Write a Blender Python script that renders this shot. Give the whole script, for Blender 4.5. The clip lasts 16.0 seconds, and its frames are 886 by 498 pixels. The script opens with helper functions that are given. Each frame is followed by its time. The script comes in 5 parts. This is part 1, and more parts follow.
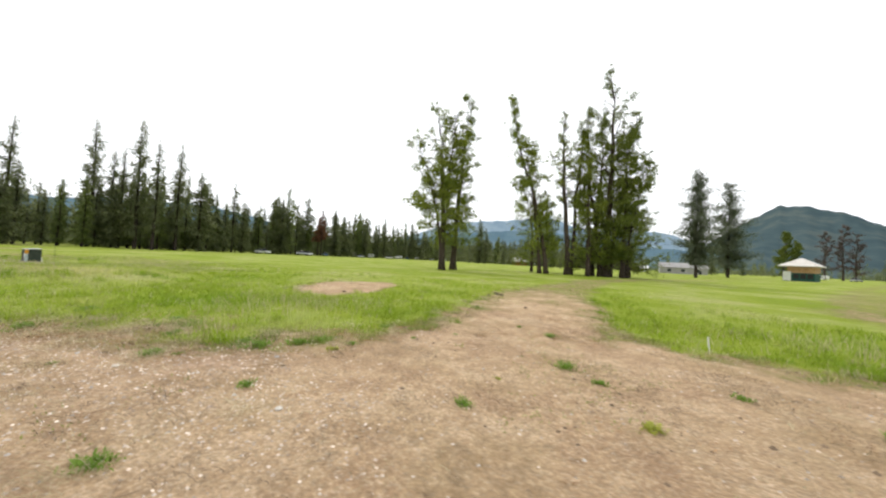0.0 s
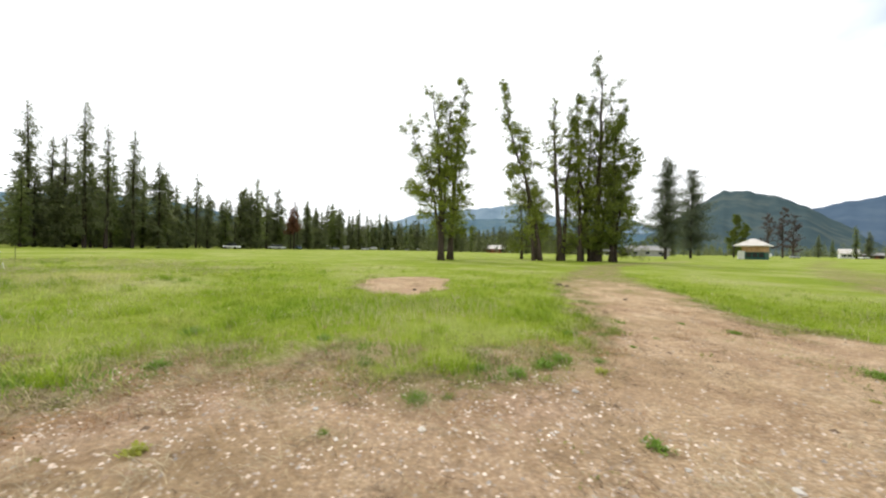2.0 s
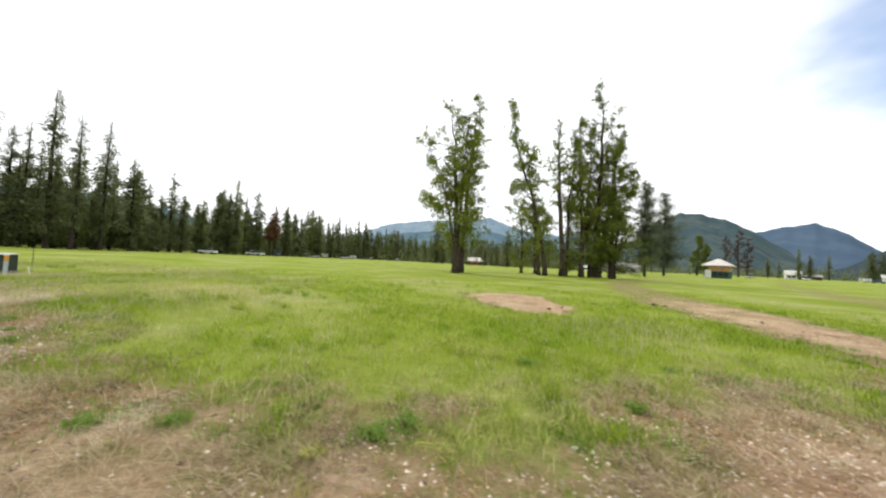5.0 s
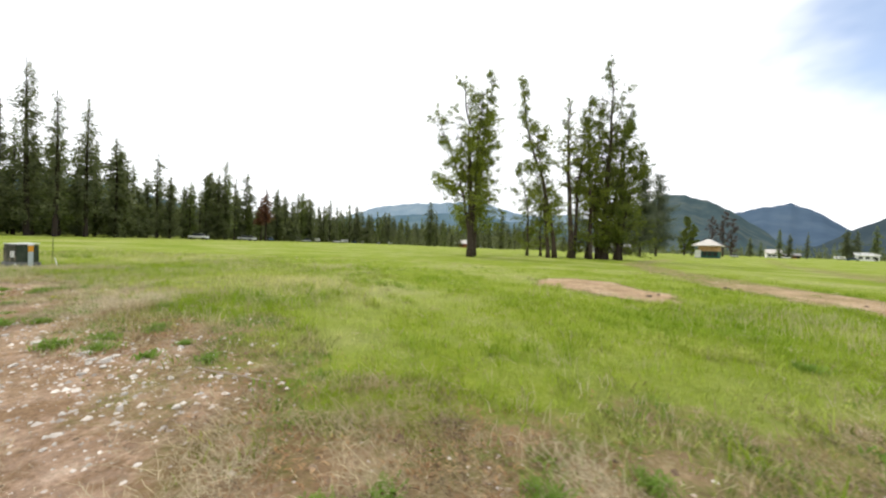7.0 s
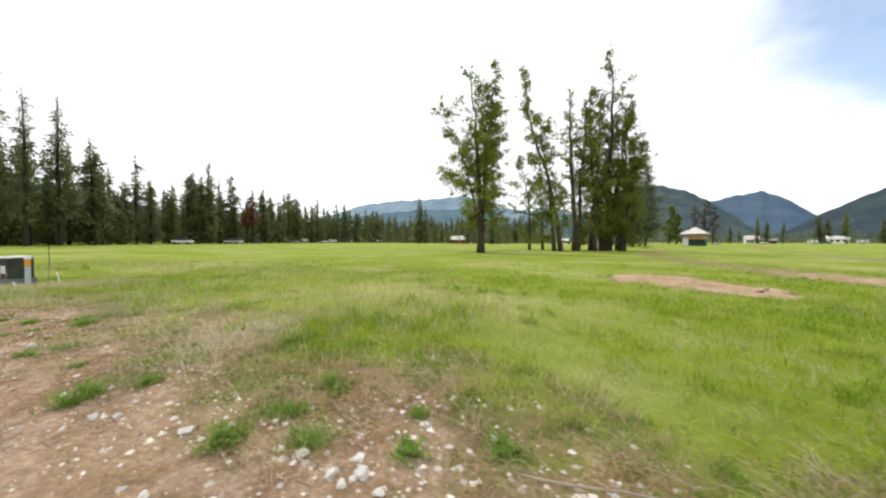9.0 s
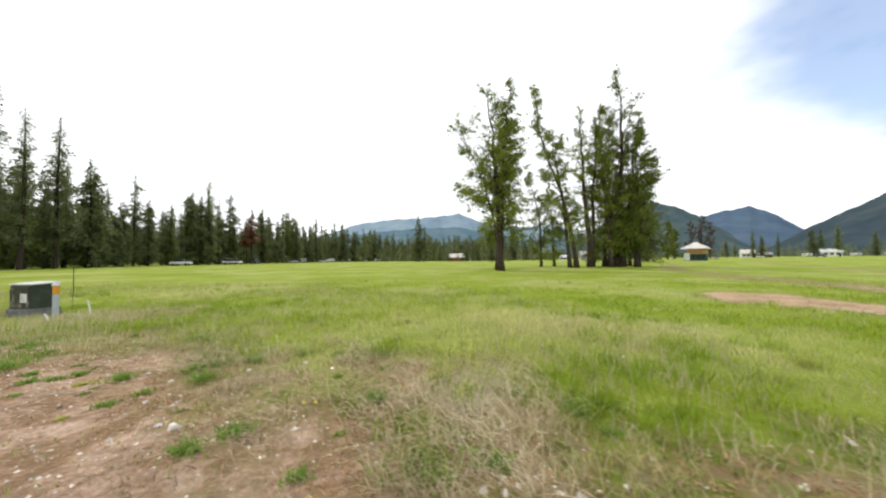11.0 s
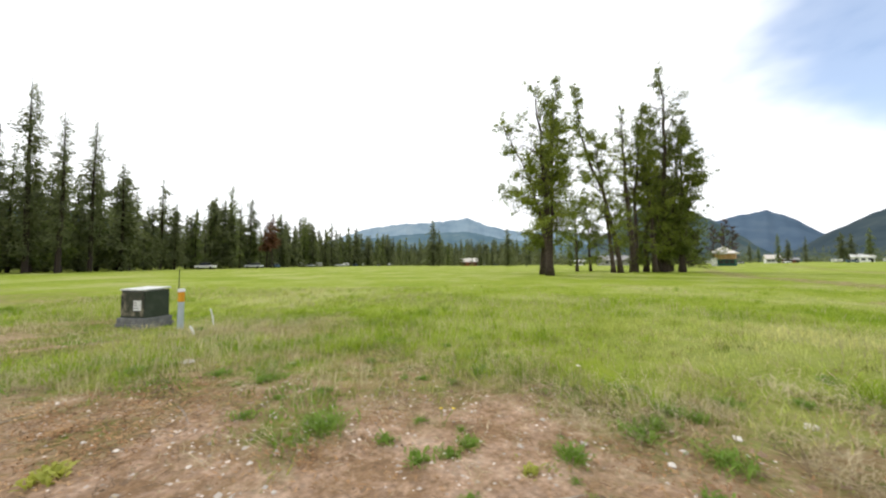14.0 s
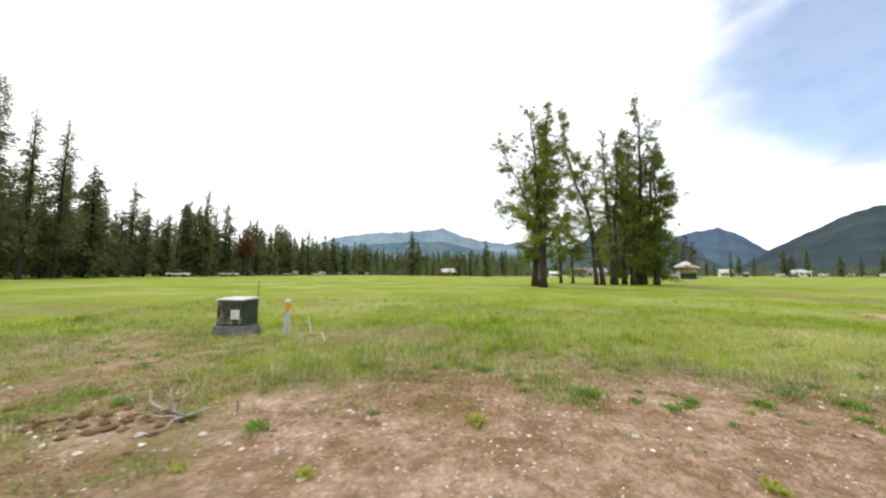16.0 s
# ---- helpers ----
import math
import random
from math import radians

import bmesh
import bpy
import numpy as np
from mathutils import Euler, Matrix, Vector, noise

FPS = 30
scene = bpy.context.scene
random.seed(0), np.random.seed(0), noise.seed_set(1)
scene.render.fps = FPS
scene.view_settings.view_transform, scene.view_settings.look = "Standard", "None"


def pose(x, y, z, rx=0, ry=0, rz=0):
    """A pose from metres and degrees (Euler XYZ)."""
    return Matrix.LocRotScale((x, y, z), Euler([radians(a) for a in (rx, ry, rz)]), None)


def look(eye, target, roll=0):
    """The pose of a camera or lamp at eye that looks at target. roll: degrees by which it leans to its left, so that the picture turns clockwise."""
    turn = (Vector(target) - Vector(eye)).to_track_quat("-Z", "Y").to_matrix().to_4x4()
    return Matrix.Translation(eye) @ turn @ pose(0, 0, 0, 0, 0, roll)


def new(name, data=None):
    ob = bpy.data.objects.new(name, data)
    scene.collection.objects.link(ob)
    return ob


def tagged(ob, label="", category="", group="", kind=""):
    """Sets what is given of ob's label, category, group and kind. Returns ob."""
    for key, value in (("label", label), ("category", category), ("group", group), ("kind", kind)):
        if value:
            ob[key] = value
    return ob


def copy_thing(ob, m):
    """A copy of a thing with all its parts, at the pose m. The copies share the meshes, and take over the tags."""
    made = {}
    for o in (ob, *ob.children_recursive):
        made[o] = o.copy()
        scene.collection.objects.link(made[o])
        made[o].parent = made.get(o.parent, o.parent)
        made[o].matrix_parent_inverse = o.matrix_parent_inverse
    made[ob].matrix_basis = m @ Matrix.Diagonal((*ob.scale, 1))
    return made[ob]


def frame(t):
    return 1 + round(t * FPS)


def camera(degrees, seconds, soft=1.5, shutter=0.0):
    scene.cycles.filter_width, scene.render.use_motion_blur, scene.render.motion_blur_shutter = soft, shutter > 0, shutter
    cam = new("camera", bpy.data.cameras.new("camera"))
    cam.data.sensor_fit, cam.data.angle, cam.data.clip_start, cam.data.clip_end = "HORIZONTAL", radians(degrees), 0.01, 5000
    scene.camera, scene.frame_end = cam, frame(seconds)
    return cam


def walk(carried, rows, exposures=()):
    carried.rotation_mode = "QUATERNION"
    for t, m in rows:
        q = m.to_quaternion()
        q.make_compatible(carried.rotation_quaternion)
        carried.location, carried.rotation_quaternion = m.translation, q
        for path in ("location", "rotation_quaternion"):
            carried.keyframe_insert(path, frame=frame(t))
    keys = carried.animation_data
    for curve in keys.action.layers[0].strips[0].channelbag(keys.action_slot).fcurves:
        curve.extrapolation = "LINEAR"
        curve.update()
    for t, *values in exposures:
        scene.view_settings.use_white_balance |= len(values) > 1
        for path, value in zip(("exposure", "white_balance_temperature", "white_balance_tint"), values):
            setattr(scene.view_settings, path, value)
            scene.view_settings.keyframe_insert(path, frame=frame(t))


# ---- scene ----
# ================= camera =================
cam = camera(109.7, 16.0, soft=2.2, shutter=0.3)
PATH = [
    (0, (0.020, 2.287, 1.286), (-0.411, 4.239, 1.354), 3.06),
    (0.5, (-0.925, 2.424, 1.282), (-1.300, 4.388, 1.343), 3.04),
    (1, (-1.877, 2.523, 1.275), (-2.224, 4.492, 1.330), 2.07),
    (1.5, (-2.732, 2.584, 1.253), (-3.035, 4.560, 1.298), 2.83),
    (2, (-3.533, 2.629, 1.261), (-3.781, 4.614, 1.267), 1.35),
    (2.5, (-4.334, 2.625, 1.278), (-4.526, 4.613, 1.380), 1.84),
    (3, (-5.171, 2.543, 1.283), (-5.389, 4.529, 1.382), 3.30),
    (3.5, (-6.039, 2.436, 1.273), (-6.231, 4.423, 1.386), 3.29),
    (4, (-6.864, 2.388, 1.266), (-7.012, 4.379, 1.381), 3.06),
    (6.5, (-10.926, 2.833, 1.270), (-10.958, 4.832, 1.268), 2.91),
    (7, (-11.653, 3.055, 1.245), (-11.659, 5.055, 1.220), 2.36),
    (7.5, (-12.303, 3.346, 1.223), (-12.261, 5.344, 1.166), 1.50),
    (8, (-12.958, 3.681, 1.229), (-12.908, 5.680, 1.192), 1.63),
    (8.5, (-13.663, 4.017, 1.251), (-13.616, 6.015, 1.184), 1.88),
    (9, (-14.358, 4.302, 1.252), (-14.278, 6.300, 1.206), 0.48),
    (11.5, (-17.679, 5.904, 1.258), (-17.565, 7.899, 1.344), -0.17),
    (12, (-18.390, 6.264, 1.272), (-18.293, 8.260, 1.367), 1.54),
    (12.5, (-19.123, 6.594, 1.263), (-19.035, 8.591, 1.344), -0.36),
    (13, (-19.806, 6.842, 1.224), (-19.733, 8.839, 1.291), -1.15),
    (13.5, (-20.448, 6.996, 1.217), (-20.385, 8.994, 1.284), -1.34),
    (14, (-21.069, 7.057, 1.233), (-21.012, 9.054, 1.331), -0.08),
    (14.5, (-21.707, 7.010, 1.251), (-21.696, 9.007, 1.367), 0.17),
    (15, (-22.354, 6.808, 1.293), (-22.346, 8.804, 1.419), 0.33),
    (15.5, (-23.088, 6.466, 1.329), (-22.959, 8.456, 1.483), 0.37),
    (16, (-23.913, 6.057, 1.351), (-23.697, 8.039, 1.513), 0.62),
]
walk(cam, [(t, look(eye, target, roll)) for t, eye, target, roll in PATH], exposures=((0, 0.08), (16, 0.08)))

# ================= sky and light =================
SUN_TURN, SUN_UP = radians(-40), radians(50)
world = bpy.data.worlds.new("sky")
scene.world = world
world.use_nodes = True
wn, wl = world.node_tree.nodes, world.node_tree.links
bg = wn["Background"]
sky = wn.new("ShaderNodeTexSky")
sky.sky_type, sky.sun_disc = "NISHITA", False
sky.sun_elevation, sky.sun_rotation = SUN_UP, SUN_TURN
sky.air_density, sky.dust_density, sky.ozone_density = 1.0, 0.0, 2.0
geo = wn.new("ShaderNodeTexCoord")
# broken cloud: thick over most of the valley, thinning out to the east
stretch = wn.new("ShaderNodeMapping")
stretch.inputs["Scale"].default_value = (1.0, 1.0, 1.7)
wl.new(geo.outputs["Generated"], stretch.inputs["Vector"])
puffs = wn.new("ShaderNodeTexNoise")
puffs.inputs["Scale"].default_value, puffs.inputs["Detail"].default_value, puffs.inputs["Roughness"].default_value = 3.2, 4.0, 0.48
wl.new(stretch.outputs["Vector"], puffs.inputs["Vector"])
flat = wn.new("ShaderNodeMapping")
flat.vector_type = "NORMAL"
flat.inputs["Scale"].default_value = (1.0, 1.0, 0.5)
wl.new(geo.outputs["Generated"], flat.inputs["Vector"])
east = wn.new("ShaderNodeVectorMath")
east.operation = "DOT_PRODUCT"
east.inputs[1].default_value = (0.700, 0.290, 0.652)
wl.new(flat.outputs["Vector"], east.inputs[0])
thin = wn.new("ShaderNodeMapRange")
thin.inputs["From Min"].default_value, thin.inputs["From Max"].default_value = 0.90, 1.0
thin.inputs["To Min"].default_value, thin.inputs["To Max"].default_value = 0.5, -0.15
wl.new(east.outputs["Value"], thin.inputs["Value"])
cover = wn.new("ShaderNodeMath")
cover.operation = "ADD"
wl.new(puffs.outputs["Fac"], cover.inputs[0])
wl.new(thin.outputs["Result"], cover.inputs[1])
cloud = wn.new("ShaderNodeMapRange")
cloud.interpolation_type = "SMOOTHSTEP"
cloud.inputs["From Min"].default_value, cloud.inputs["From Max"].default_value = 0.38, 0.80
cloud.inputs["To Min"].default_value = 0.22
wl.new(cover.outputs[0], cloud.inputs["Value"])
scaled = wn.new("ShaderNodeVectorMath")
scaled.operation = "SCALE"
scaled.inputs["Scale"].default_value = 0.20
wl.new(sky.outputs["Color"], scaled.inputs[0])
both = wn.new("ShaderNodeMix")
both.data_type = "RGBA"
billow = wn.new("ShaderNodeTexNoise")
billow.inputs["Scale"].default_value, billow.inputs["Detail"].default_value, billow.inputs["Roughness"].default_value = 6.0, 5.0, 0.5
wl.new(stretch.outputs["Vector"], billow.inputs["Vector"])
grey = wn.new("ShaderNodeMapRange")
grey.interpolation_type = "SMOOTHSTEP"
grey.inputs["From Min"].default_value, grey.inputs["From Max"].default_value = 0.48, 0.70
wl.new(billow.outputs["Fac"], grey.inputs["Value"])
broken = wn.new("ShaderNodeMapRange")
broken.inputs["From Min"].default_value, broken.inputs["From Max"].default_value = 0.84, 0.96
broken.inputs["To Max"].default_value = 0.9
wl.new(east.outputs["Value"], broken.inputs["Value"])
shade = wn.new("ShaderNodeMath")
shade.operation = "MULTIPLY"
wl.new(grey.outputs["Result"], shade.inputs[0])
wl.new(broken.outputs["Result"], shade.inputs[1])
tone = wn.new("ShaderNodeMix")
tone.data_type = "RGBA"
tone.inputs["A"].default_value, tone.inputs["B"].default_value = (1.25, 1.27, 1.30, 1), (0.74, 0.79, 0.90, 1)
wl.new(shade.outputs[0], tone.inputs["Factor"])
wl.new(tone.outputs["Result"], both.inputs["B"])
wl.new(cloud.outputs["Result"], both.inputs["Factor"])
wl.new(scaled.outputs["Vector"], both.inputs["A"])
wl.new(both.outputs["Result"], bg.inputs["Color"])
bg.inputs["Strength"].default_value = 1.0

sun = new("sun", bpy.data.lights.new("sun", "SUN"))
sun.data.energy, sun.data.angle, sun.data.color = 1.2, radians(12), (1.0, 0.95, 0.87)
sun.matrix_basis = look((0, 0, 50), (50 * -math.sin(SUN_TURN) * math.cos(SUN_UP), 50 * -math.cos(SUN_TURN) * math.cos(SUN_UP), 50 - 50 * math.sin(SUN_UP)))

# ================= layout in numbers =================
GRASS_A, GRASS_B, GRASS_C = (0.183, 0.258, 0.014), (0.258, 0.314, 0.029), (0.362, 0.395, 0.113)
GRASS_D, GRASS_E, GRASS_F, GRASS_G = (0.124, 0.192, 0.017), (0.418, 0.429, 0.147), (0.497, 0.441, 0.237), (0.102, 0.158, 0.015)
# the first is dark brown litter, deepened with painted shade between straw clumps
RUSSET_SHADE, RUSSET_B = (0.085, 0.05, 0.028), (0.28, 0.18, 0.10)
BROWN_A, BROWN_B, BROWN_C = (0.27, 0.17, 0.11), (0.48, 0.335, 0.24), (0.64, 0.49, 0.38)
EARTH_A, EARTH_B, EARTH_C, EARTH_D = (0.345, 0.228, 0.138), (0.505, 0.363, 0.223), (0.615, 0.468, 0.308), (0.70, 0.585, 0.455)
MOSS_A, MOSS_B = (0.27, 0.185, 0.095), (0.43, 0.315, 0.18)
STRAW_B, STRAW_C = (0.29, 0.225, 0.11), (0.45, 0.37, 0.22)
EDGE = [(-90, 36), (-52, 20), (-38, 14.0), (-31, 11.6), (-28.3, 11.0), (-25.4, 10.6), (-23.8, 10.4), (-22.5, 10.2), (-21, 10.5), (-19.9, 10.25), (-19, 9.45), (-17.5, 8.4), (-16.4, 7.7), (-15.8, 7.1), (-14.6, 6.8), (-13.8, 6.2), (-13, 5.7), (-12, 5.0), (-11, 4.9), (-10, 4.95), (-9.2, 5.1), (-8.2, 5.05), (-7, 5.4), (-5.8, 5.8), (-4.2, 6.15), (-3.2, 6.5), (-2.4, 7.2), (-1.6, 8.2), (-1, 8.9), (2.2, 9.0), (3.5, 8.2), (4.4, 7.9), (8, 6.5), (14, 4), (30, -6), (60, -23)]
# dirt tracks: line, half width, softness of the edge, how bare
TRACKS = [
    ([(-1, 2), (0.3, 6), (0.5, 9.5), (1.0, 14), (2.0, 19), (4.5, 26), (9, 37), (22, 54), (45, 80)], 1.85, 1.5, 0.9),
    ([(5, 0), (9, 6.5), (12, 12), (20, 22.5), (37, 43), (65, 75), (110, 120)], 2.2, 1.6, 0.7),
    ([(1.6, 15), (1.4, 20), (-1.5, 23), (-7.3, 24.5), (-20, 26)], 0.6, 1.0, 0.62),
    ([(13, 16.5), (26, 33), (38, 46), (60, 70)], 1.9, 2.0, 0.8),
]
BARE = [(-6.3, 13.9, 1.7, 2.8)]
RELIEF = [(-28.7, 16.6, 4.5, -0.40), (-15.5, 10.2, 3.0, 0.2), (2.8, 10.3, 2.5, -0.15)]
# ================= helpers of this scene =================
def part(name, bm, material, parent, label="", smooth=False):
    me = bpy.data.meshes.new(name)
    bm.to_mesh(me)
    bm.free()
    me.materials.append(material)
    if smooth:
        for p in me.polygons:
            p.use_smooth = True
    ob = new(name, me)
    ob.parent = parent
    if label:
        tagged(ob, label)
    return ob


def thing(name, x, y, z, turn=0.0, label="", category="", group="", kind=""):
    ob = new(name)
    ob.empty_display_size = 0.1
    ob.matrix_basis = pose(x, y, z, 0, 0, turn)
    return tagged(ob, label, category, group, kind)


def raw_mesh(name, verts, faces, material):
    """A mesh from arrays of vertices and of faces that all have the same number of corners."""
    me = bpy.data.meshes.new(name)
    verts = np.asarray(verts, np.float32)
    faces = np.asarray(faces, np.int32)
    n, k = faces.shape
    me.vertices.add(len(verts))
    me.vertices.foreach_set("co", verts.ravel())
    me.loops.add(n * k)
    me.loops.foreach_set("vertex_index", faces.ravel())
    me.polygons.add(n)
    me.polygons.foreach_set("loop_start", np.arange(n, dtype=np.int32) * k)
    me.polygons.foreach_set("loop_total", np.full(n, k, np.int32))
    me.update(calc_edges=True)
    me.materials.append(material)
    return me


def box(bm, x0, y0, z0, x1, y1, z1, bevel=0.0):
    r = bmesh.ops.create_cube(bm, size=1.0)
    vs = r["verts"]
    for v in vs:
        v.co = ((x0 + x1) / 2 + v.co.x * (x1 - x0), (y0 + y1) / 2 + v.co.y * (y1 - y0), (z0 + z1) / 2 + v.co.z * (z1 - z0))
    if bevel:
        es = list({e for v in vs for e in v.link_edges})
        bmesh.ops.bevel(bm, geom=es, offset=bevel, segments=2, affect="EDGES", profile=0.5)
    return bm


def tube(bm, points, radii, sides=7):
    """A tapered round limb along points."""
    rings = []
    pts = [Vector(p) for p in points]
    for i, p in enumerate(pts):
        d = (pts[min(i + 1, len(pts) - 1)] - pts[max(i - 1, 0)]).normalized()
        a = d.orthogonal().normalized()
        b = d.cross(a)
        rings.append([bm.verts.new(p + radii[i] * (math.cos(2 * math.pi * k / sides) * a + math.sin(2 * math.pi * k / sides) * b)) for k in range(sides)])
    for r0, r1 in zip(rings, rings[1:]):
        # the ring of the next joint starts at the nearest corner
        s = min(range(sides), key=lambda k: (r1[k].co - r0[0].co).length)
        for k in range(sides):
            bm.faces.new((r0[k], r0[(k + 1) % sides], r1[(k + 1 + s) % sides], r1[(k + s) % sides]))
    bm.faces.new(rings[-1])
    bm.faces.new(rings[0][::-1])
    return bm


# ================= materials =================
def material(name, colours, scale=4.0, rough=0.8, metal=0.0, bump=0.0, bump_scale=30.0, detail=6.0, random=0.0, island=0.0, spec=0.3, span=0.2):
    """A surface of two to four colours mixed by noise at two scales, with fine relief."""
    m = bpy.data.materials.new(name)
    m.use_nodes = True
    nt = m.node_tree
    n, l = nt.nodes, nt.links
    b = n["Principled BSDF"]
    b.inputs["Roughness"].default_value = rough
    b.inputs["Metallic"].default_value = metal
    b.inputs["Specular IOR Level"].default_value = spec
    tc = n.new("ShaderNodeTexCoord")
    no = n.new("ShaderNodeTexNoise")
    no.inputs["Scale"].default_value = scale
    no.inputs["Detail"].default_value = detail
    no.inputs["Roughness"].default_value = 0.65
    l.new(tc.outputs["Object"], no.inputs["Vector"])
    ramp = n.new("ShaderNodeValToRGB")
    els = ramp.color_ramp.elements
    while len(els) < len(colours):
        els.new(0.5)
    for k, c in enumerate(colours):
        els[k].position = 0.5 - span + 2 * span * k / max(1, len(colours) - 1)
        els[k].color = (*c, 1)
    l.new(no.outputs["Fac"], ramp.inputs["Fac"])
    out = ramp.outputs["Color"]
    if random or island:
        hs = n.new("ShaderNodeHueSaturation")
        src = n.new("ShaderNodeObjectInfo") if random else n.new("ShaderNodeNewGeometry")
        mr = n.new("ShaderNodeMapRange")
        amount = random or island
        mr.inputs["To Min"].default_value, mr.inputs["To Max"].default_value = 1 - amount, 1 + amount
        l.new(src.outputs["Random" if random else "Random Per Island"], mr.inputs["Value"])
        l.new(mr.outputs["Result"], hs.inputs["Value"])
        l.new(out, hs.inputs["Color"])
        out = hs.outputs["Color"]
    l.new(out, b.inputs["Base Color"])
    if bump:
        n2 = n.new("ShaderNodeTexNoise")
        n2.inputs["Scale"].default_value, n2.inputs["Detail"].default_value = bump_scale, 4
        l.new(tc.outputs["Object"], n2.inputs["Vector"])
        bp = n.new("ShaderNodeBump")
        bp.inputs["Strength"].default_value, bp.inputs["Distance"].default_value = min(1.0, bump), 0.05
        l.new(n2.outputs["Fac"], bp.inputs["Height"])
        l.new(bp.outputs["Normal"], b.inputs["Normal"])
    return m


def leafy(name, colours, scale, through_light=0.35, island=0.35, rough=0.6, span=0.2):
    """Foliage: the colour varies leaf by leaf, and light shines through the leaves."""
    m = material(name, colours, scale, rough, island=island, spec=0.25, span=span)
    n, l = m.node_tree.nodes, m.node_tree.links
    b, o = n["Principled BSDF"], n["Material Output"]
    tr = n.new("ShaderNodeBsdfTranslucent")
    mx = n.new("ShaderNodeMixShader")
    mx.inputs["Fac"].default_value = through_light
    l.new(b.inputs["Base Color"].links[0].from_socket, tr.inputs["Color"])
    l.new(b.outputs["BSDF"], mx.inputs[1])
    l.new(tr.outputs["BSDF"], mx.inputs[2])
    l.new(mx.outputs["Shader"], o.inputs["Surface"])
    return m


M_BARK = material("cottonwood_bark", [(0.03, 0.022, 0.017), (0.065, 0.048, 0.037), (0.11, 0.085, 0.067)], 3.0, 0.9, bump=0.8, bump_scale=9, random=0.15)
M_BARK_DARK = material("pine_bark", [(0.022, 0.017, 0.014), (0.05, 0.036, 0.028)], 4.0, 0.95, bump=0.6, bump_scale=12)
M_LEAF = leafy("cottonwood_leaf", [(0.125, 0.165, 0.022), (0.20, 0.245, 0.034), (0.30, 0.335, 0.055)], 0.35, 0.46)
M_LEAF_DARK = leafy("shaded_leaf", [(0.105, 0.14, 0.026), (0.165, 0.205, 0.036), (0.235, 0.27, 0.05)], 0.4, 0.42)
M_NEEDLE = leafy("conifer_needle", [(0.10, 0.118, 0.056), (0.155, 0.178, 0.073), (0.22, 0.235, 0.10)], 0.12, 0.35, 0.4)
M_LARCH = leafy("larch_needle", [(0.11, 0.14, 0.04), (0.16, 0.20, 0.055), (0.22, 0.25, 0.08)], 0.2, 0.35, 0.4)
M_PINE = leafy("pine_needle", [(0.07, 0.09, 0.05), (0.11, 0.13, 0.075), (0.15, 0.165, 0.10)], 0.3, 0.3, 0.4)
M_RED_NEEDLE = leafy("dead_needle", [(0.12, 0.055, 0.028), (0.19, 0.085, 0.042)], 0.4, 0.2, 0.4)
M_BARE = leafy("bare_twig", [(0.09, 0.065, 0.06), (0.16, 0.12, 0.11)], 0.4, 0.1, 0.3)
M_STONE = material("pale_stone", [(0.58, 0.52, 0.45), (0.76, 0.71, 0.64), (0.86, 0.83, 0.78)], 9.0, 0.85, bump=0.5, bump_scale=40, random=0.22)
M_GRAVEL = material("gravel", [(0.30, 0.24, 0.19), (0.46, 0.40, 0.34), (0.62, 0.58, 0.53)], 3.0, 0.9, island=0.45)
M_GRASS = leafy("green_blade", [(0.190, 0.302, 0.015), (0.308, 0.403, 0.034), (0.571, 0.560, 0.213)], 0.16, 0.5, 0.25, span=0.1)
M_STRAW = leafy("straw_blade", [(0.36, 0.28, 0.15), (0.54, 0.45, 0.28), (0.70, 0.62, 0.44)], 0.8, 0.4, 0.3)
M_PALE_WEED = leafy("pale_weed_leaf", [(0.30, 0.33, 0.05), (0.42, 0.44, 0.08), (0.52, 0.52, 0.14)], 3.0, 0.45, 0.25)
M_WEED = leafy("weed_leaf", [(0.13, 0.22, 0.03), (0.20, 0.32, 0.045), (0.30, 0.41, 0.08)], 3.0, 0.45, 0.3)


# ================= ground =================
def n2(x, y, s, seed=0.0):
    """Smooth noise in about -1 to 1 for arrays: a few turned waves."""
    v = 0
    for k in range(5):
        a = 1.3 * k + seed
        v = v + np.sin((x * math.cos(a) + y * math.sin(a)) * s * (1 + 0.37 * k) + 1.7 * k + seed * 3 + 1.5 * np.sin((x * math.sin(a) - y * math.cos(a)) * s * 0.6 + k))
    return v / 3.0


def near_line(x, y, pts):
    """Distance from points to a broken line."""
    best = np.full(np.shape(x), 1e9)
    for (ax, ay), (bx, by) in zip(pts, pts[1:]):
        dx, dy = bx - ax, by - ay
        t = np.clip(((x - ax) * dx + (y - ay) * dy) / (dx * dx + dy * dy), 0, 1)
        best = np.minimum(best, np.hypot(x - ax - t * dx, y - ay - t * dy))
    return best


def band(d, half, soft):
    return np.clip((half - d) / soft + 0.5, 0, 1)


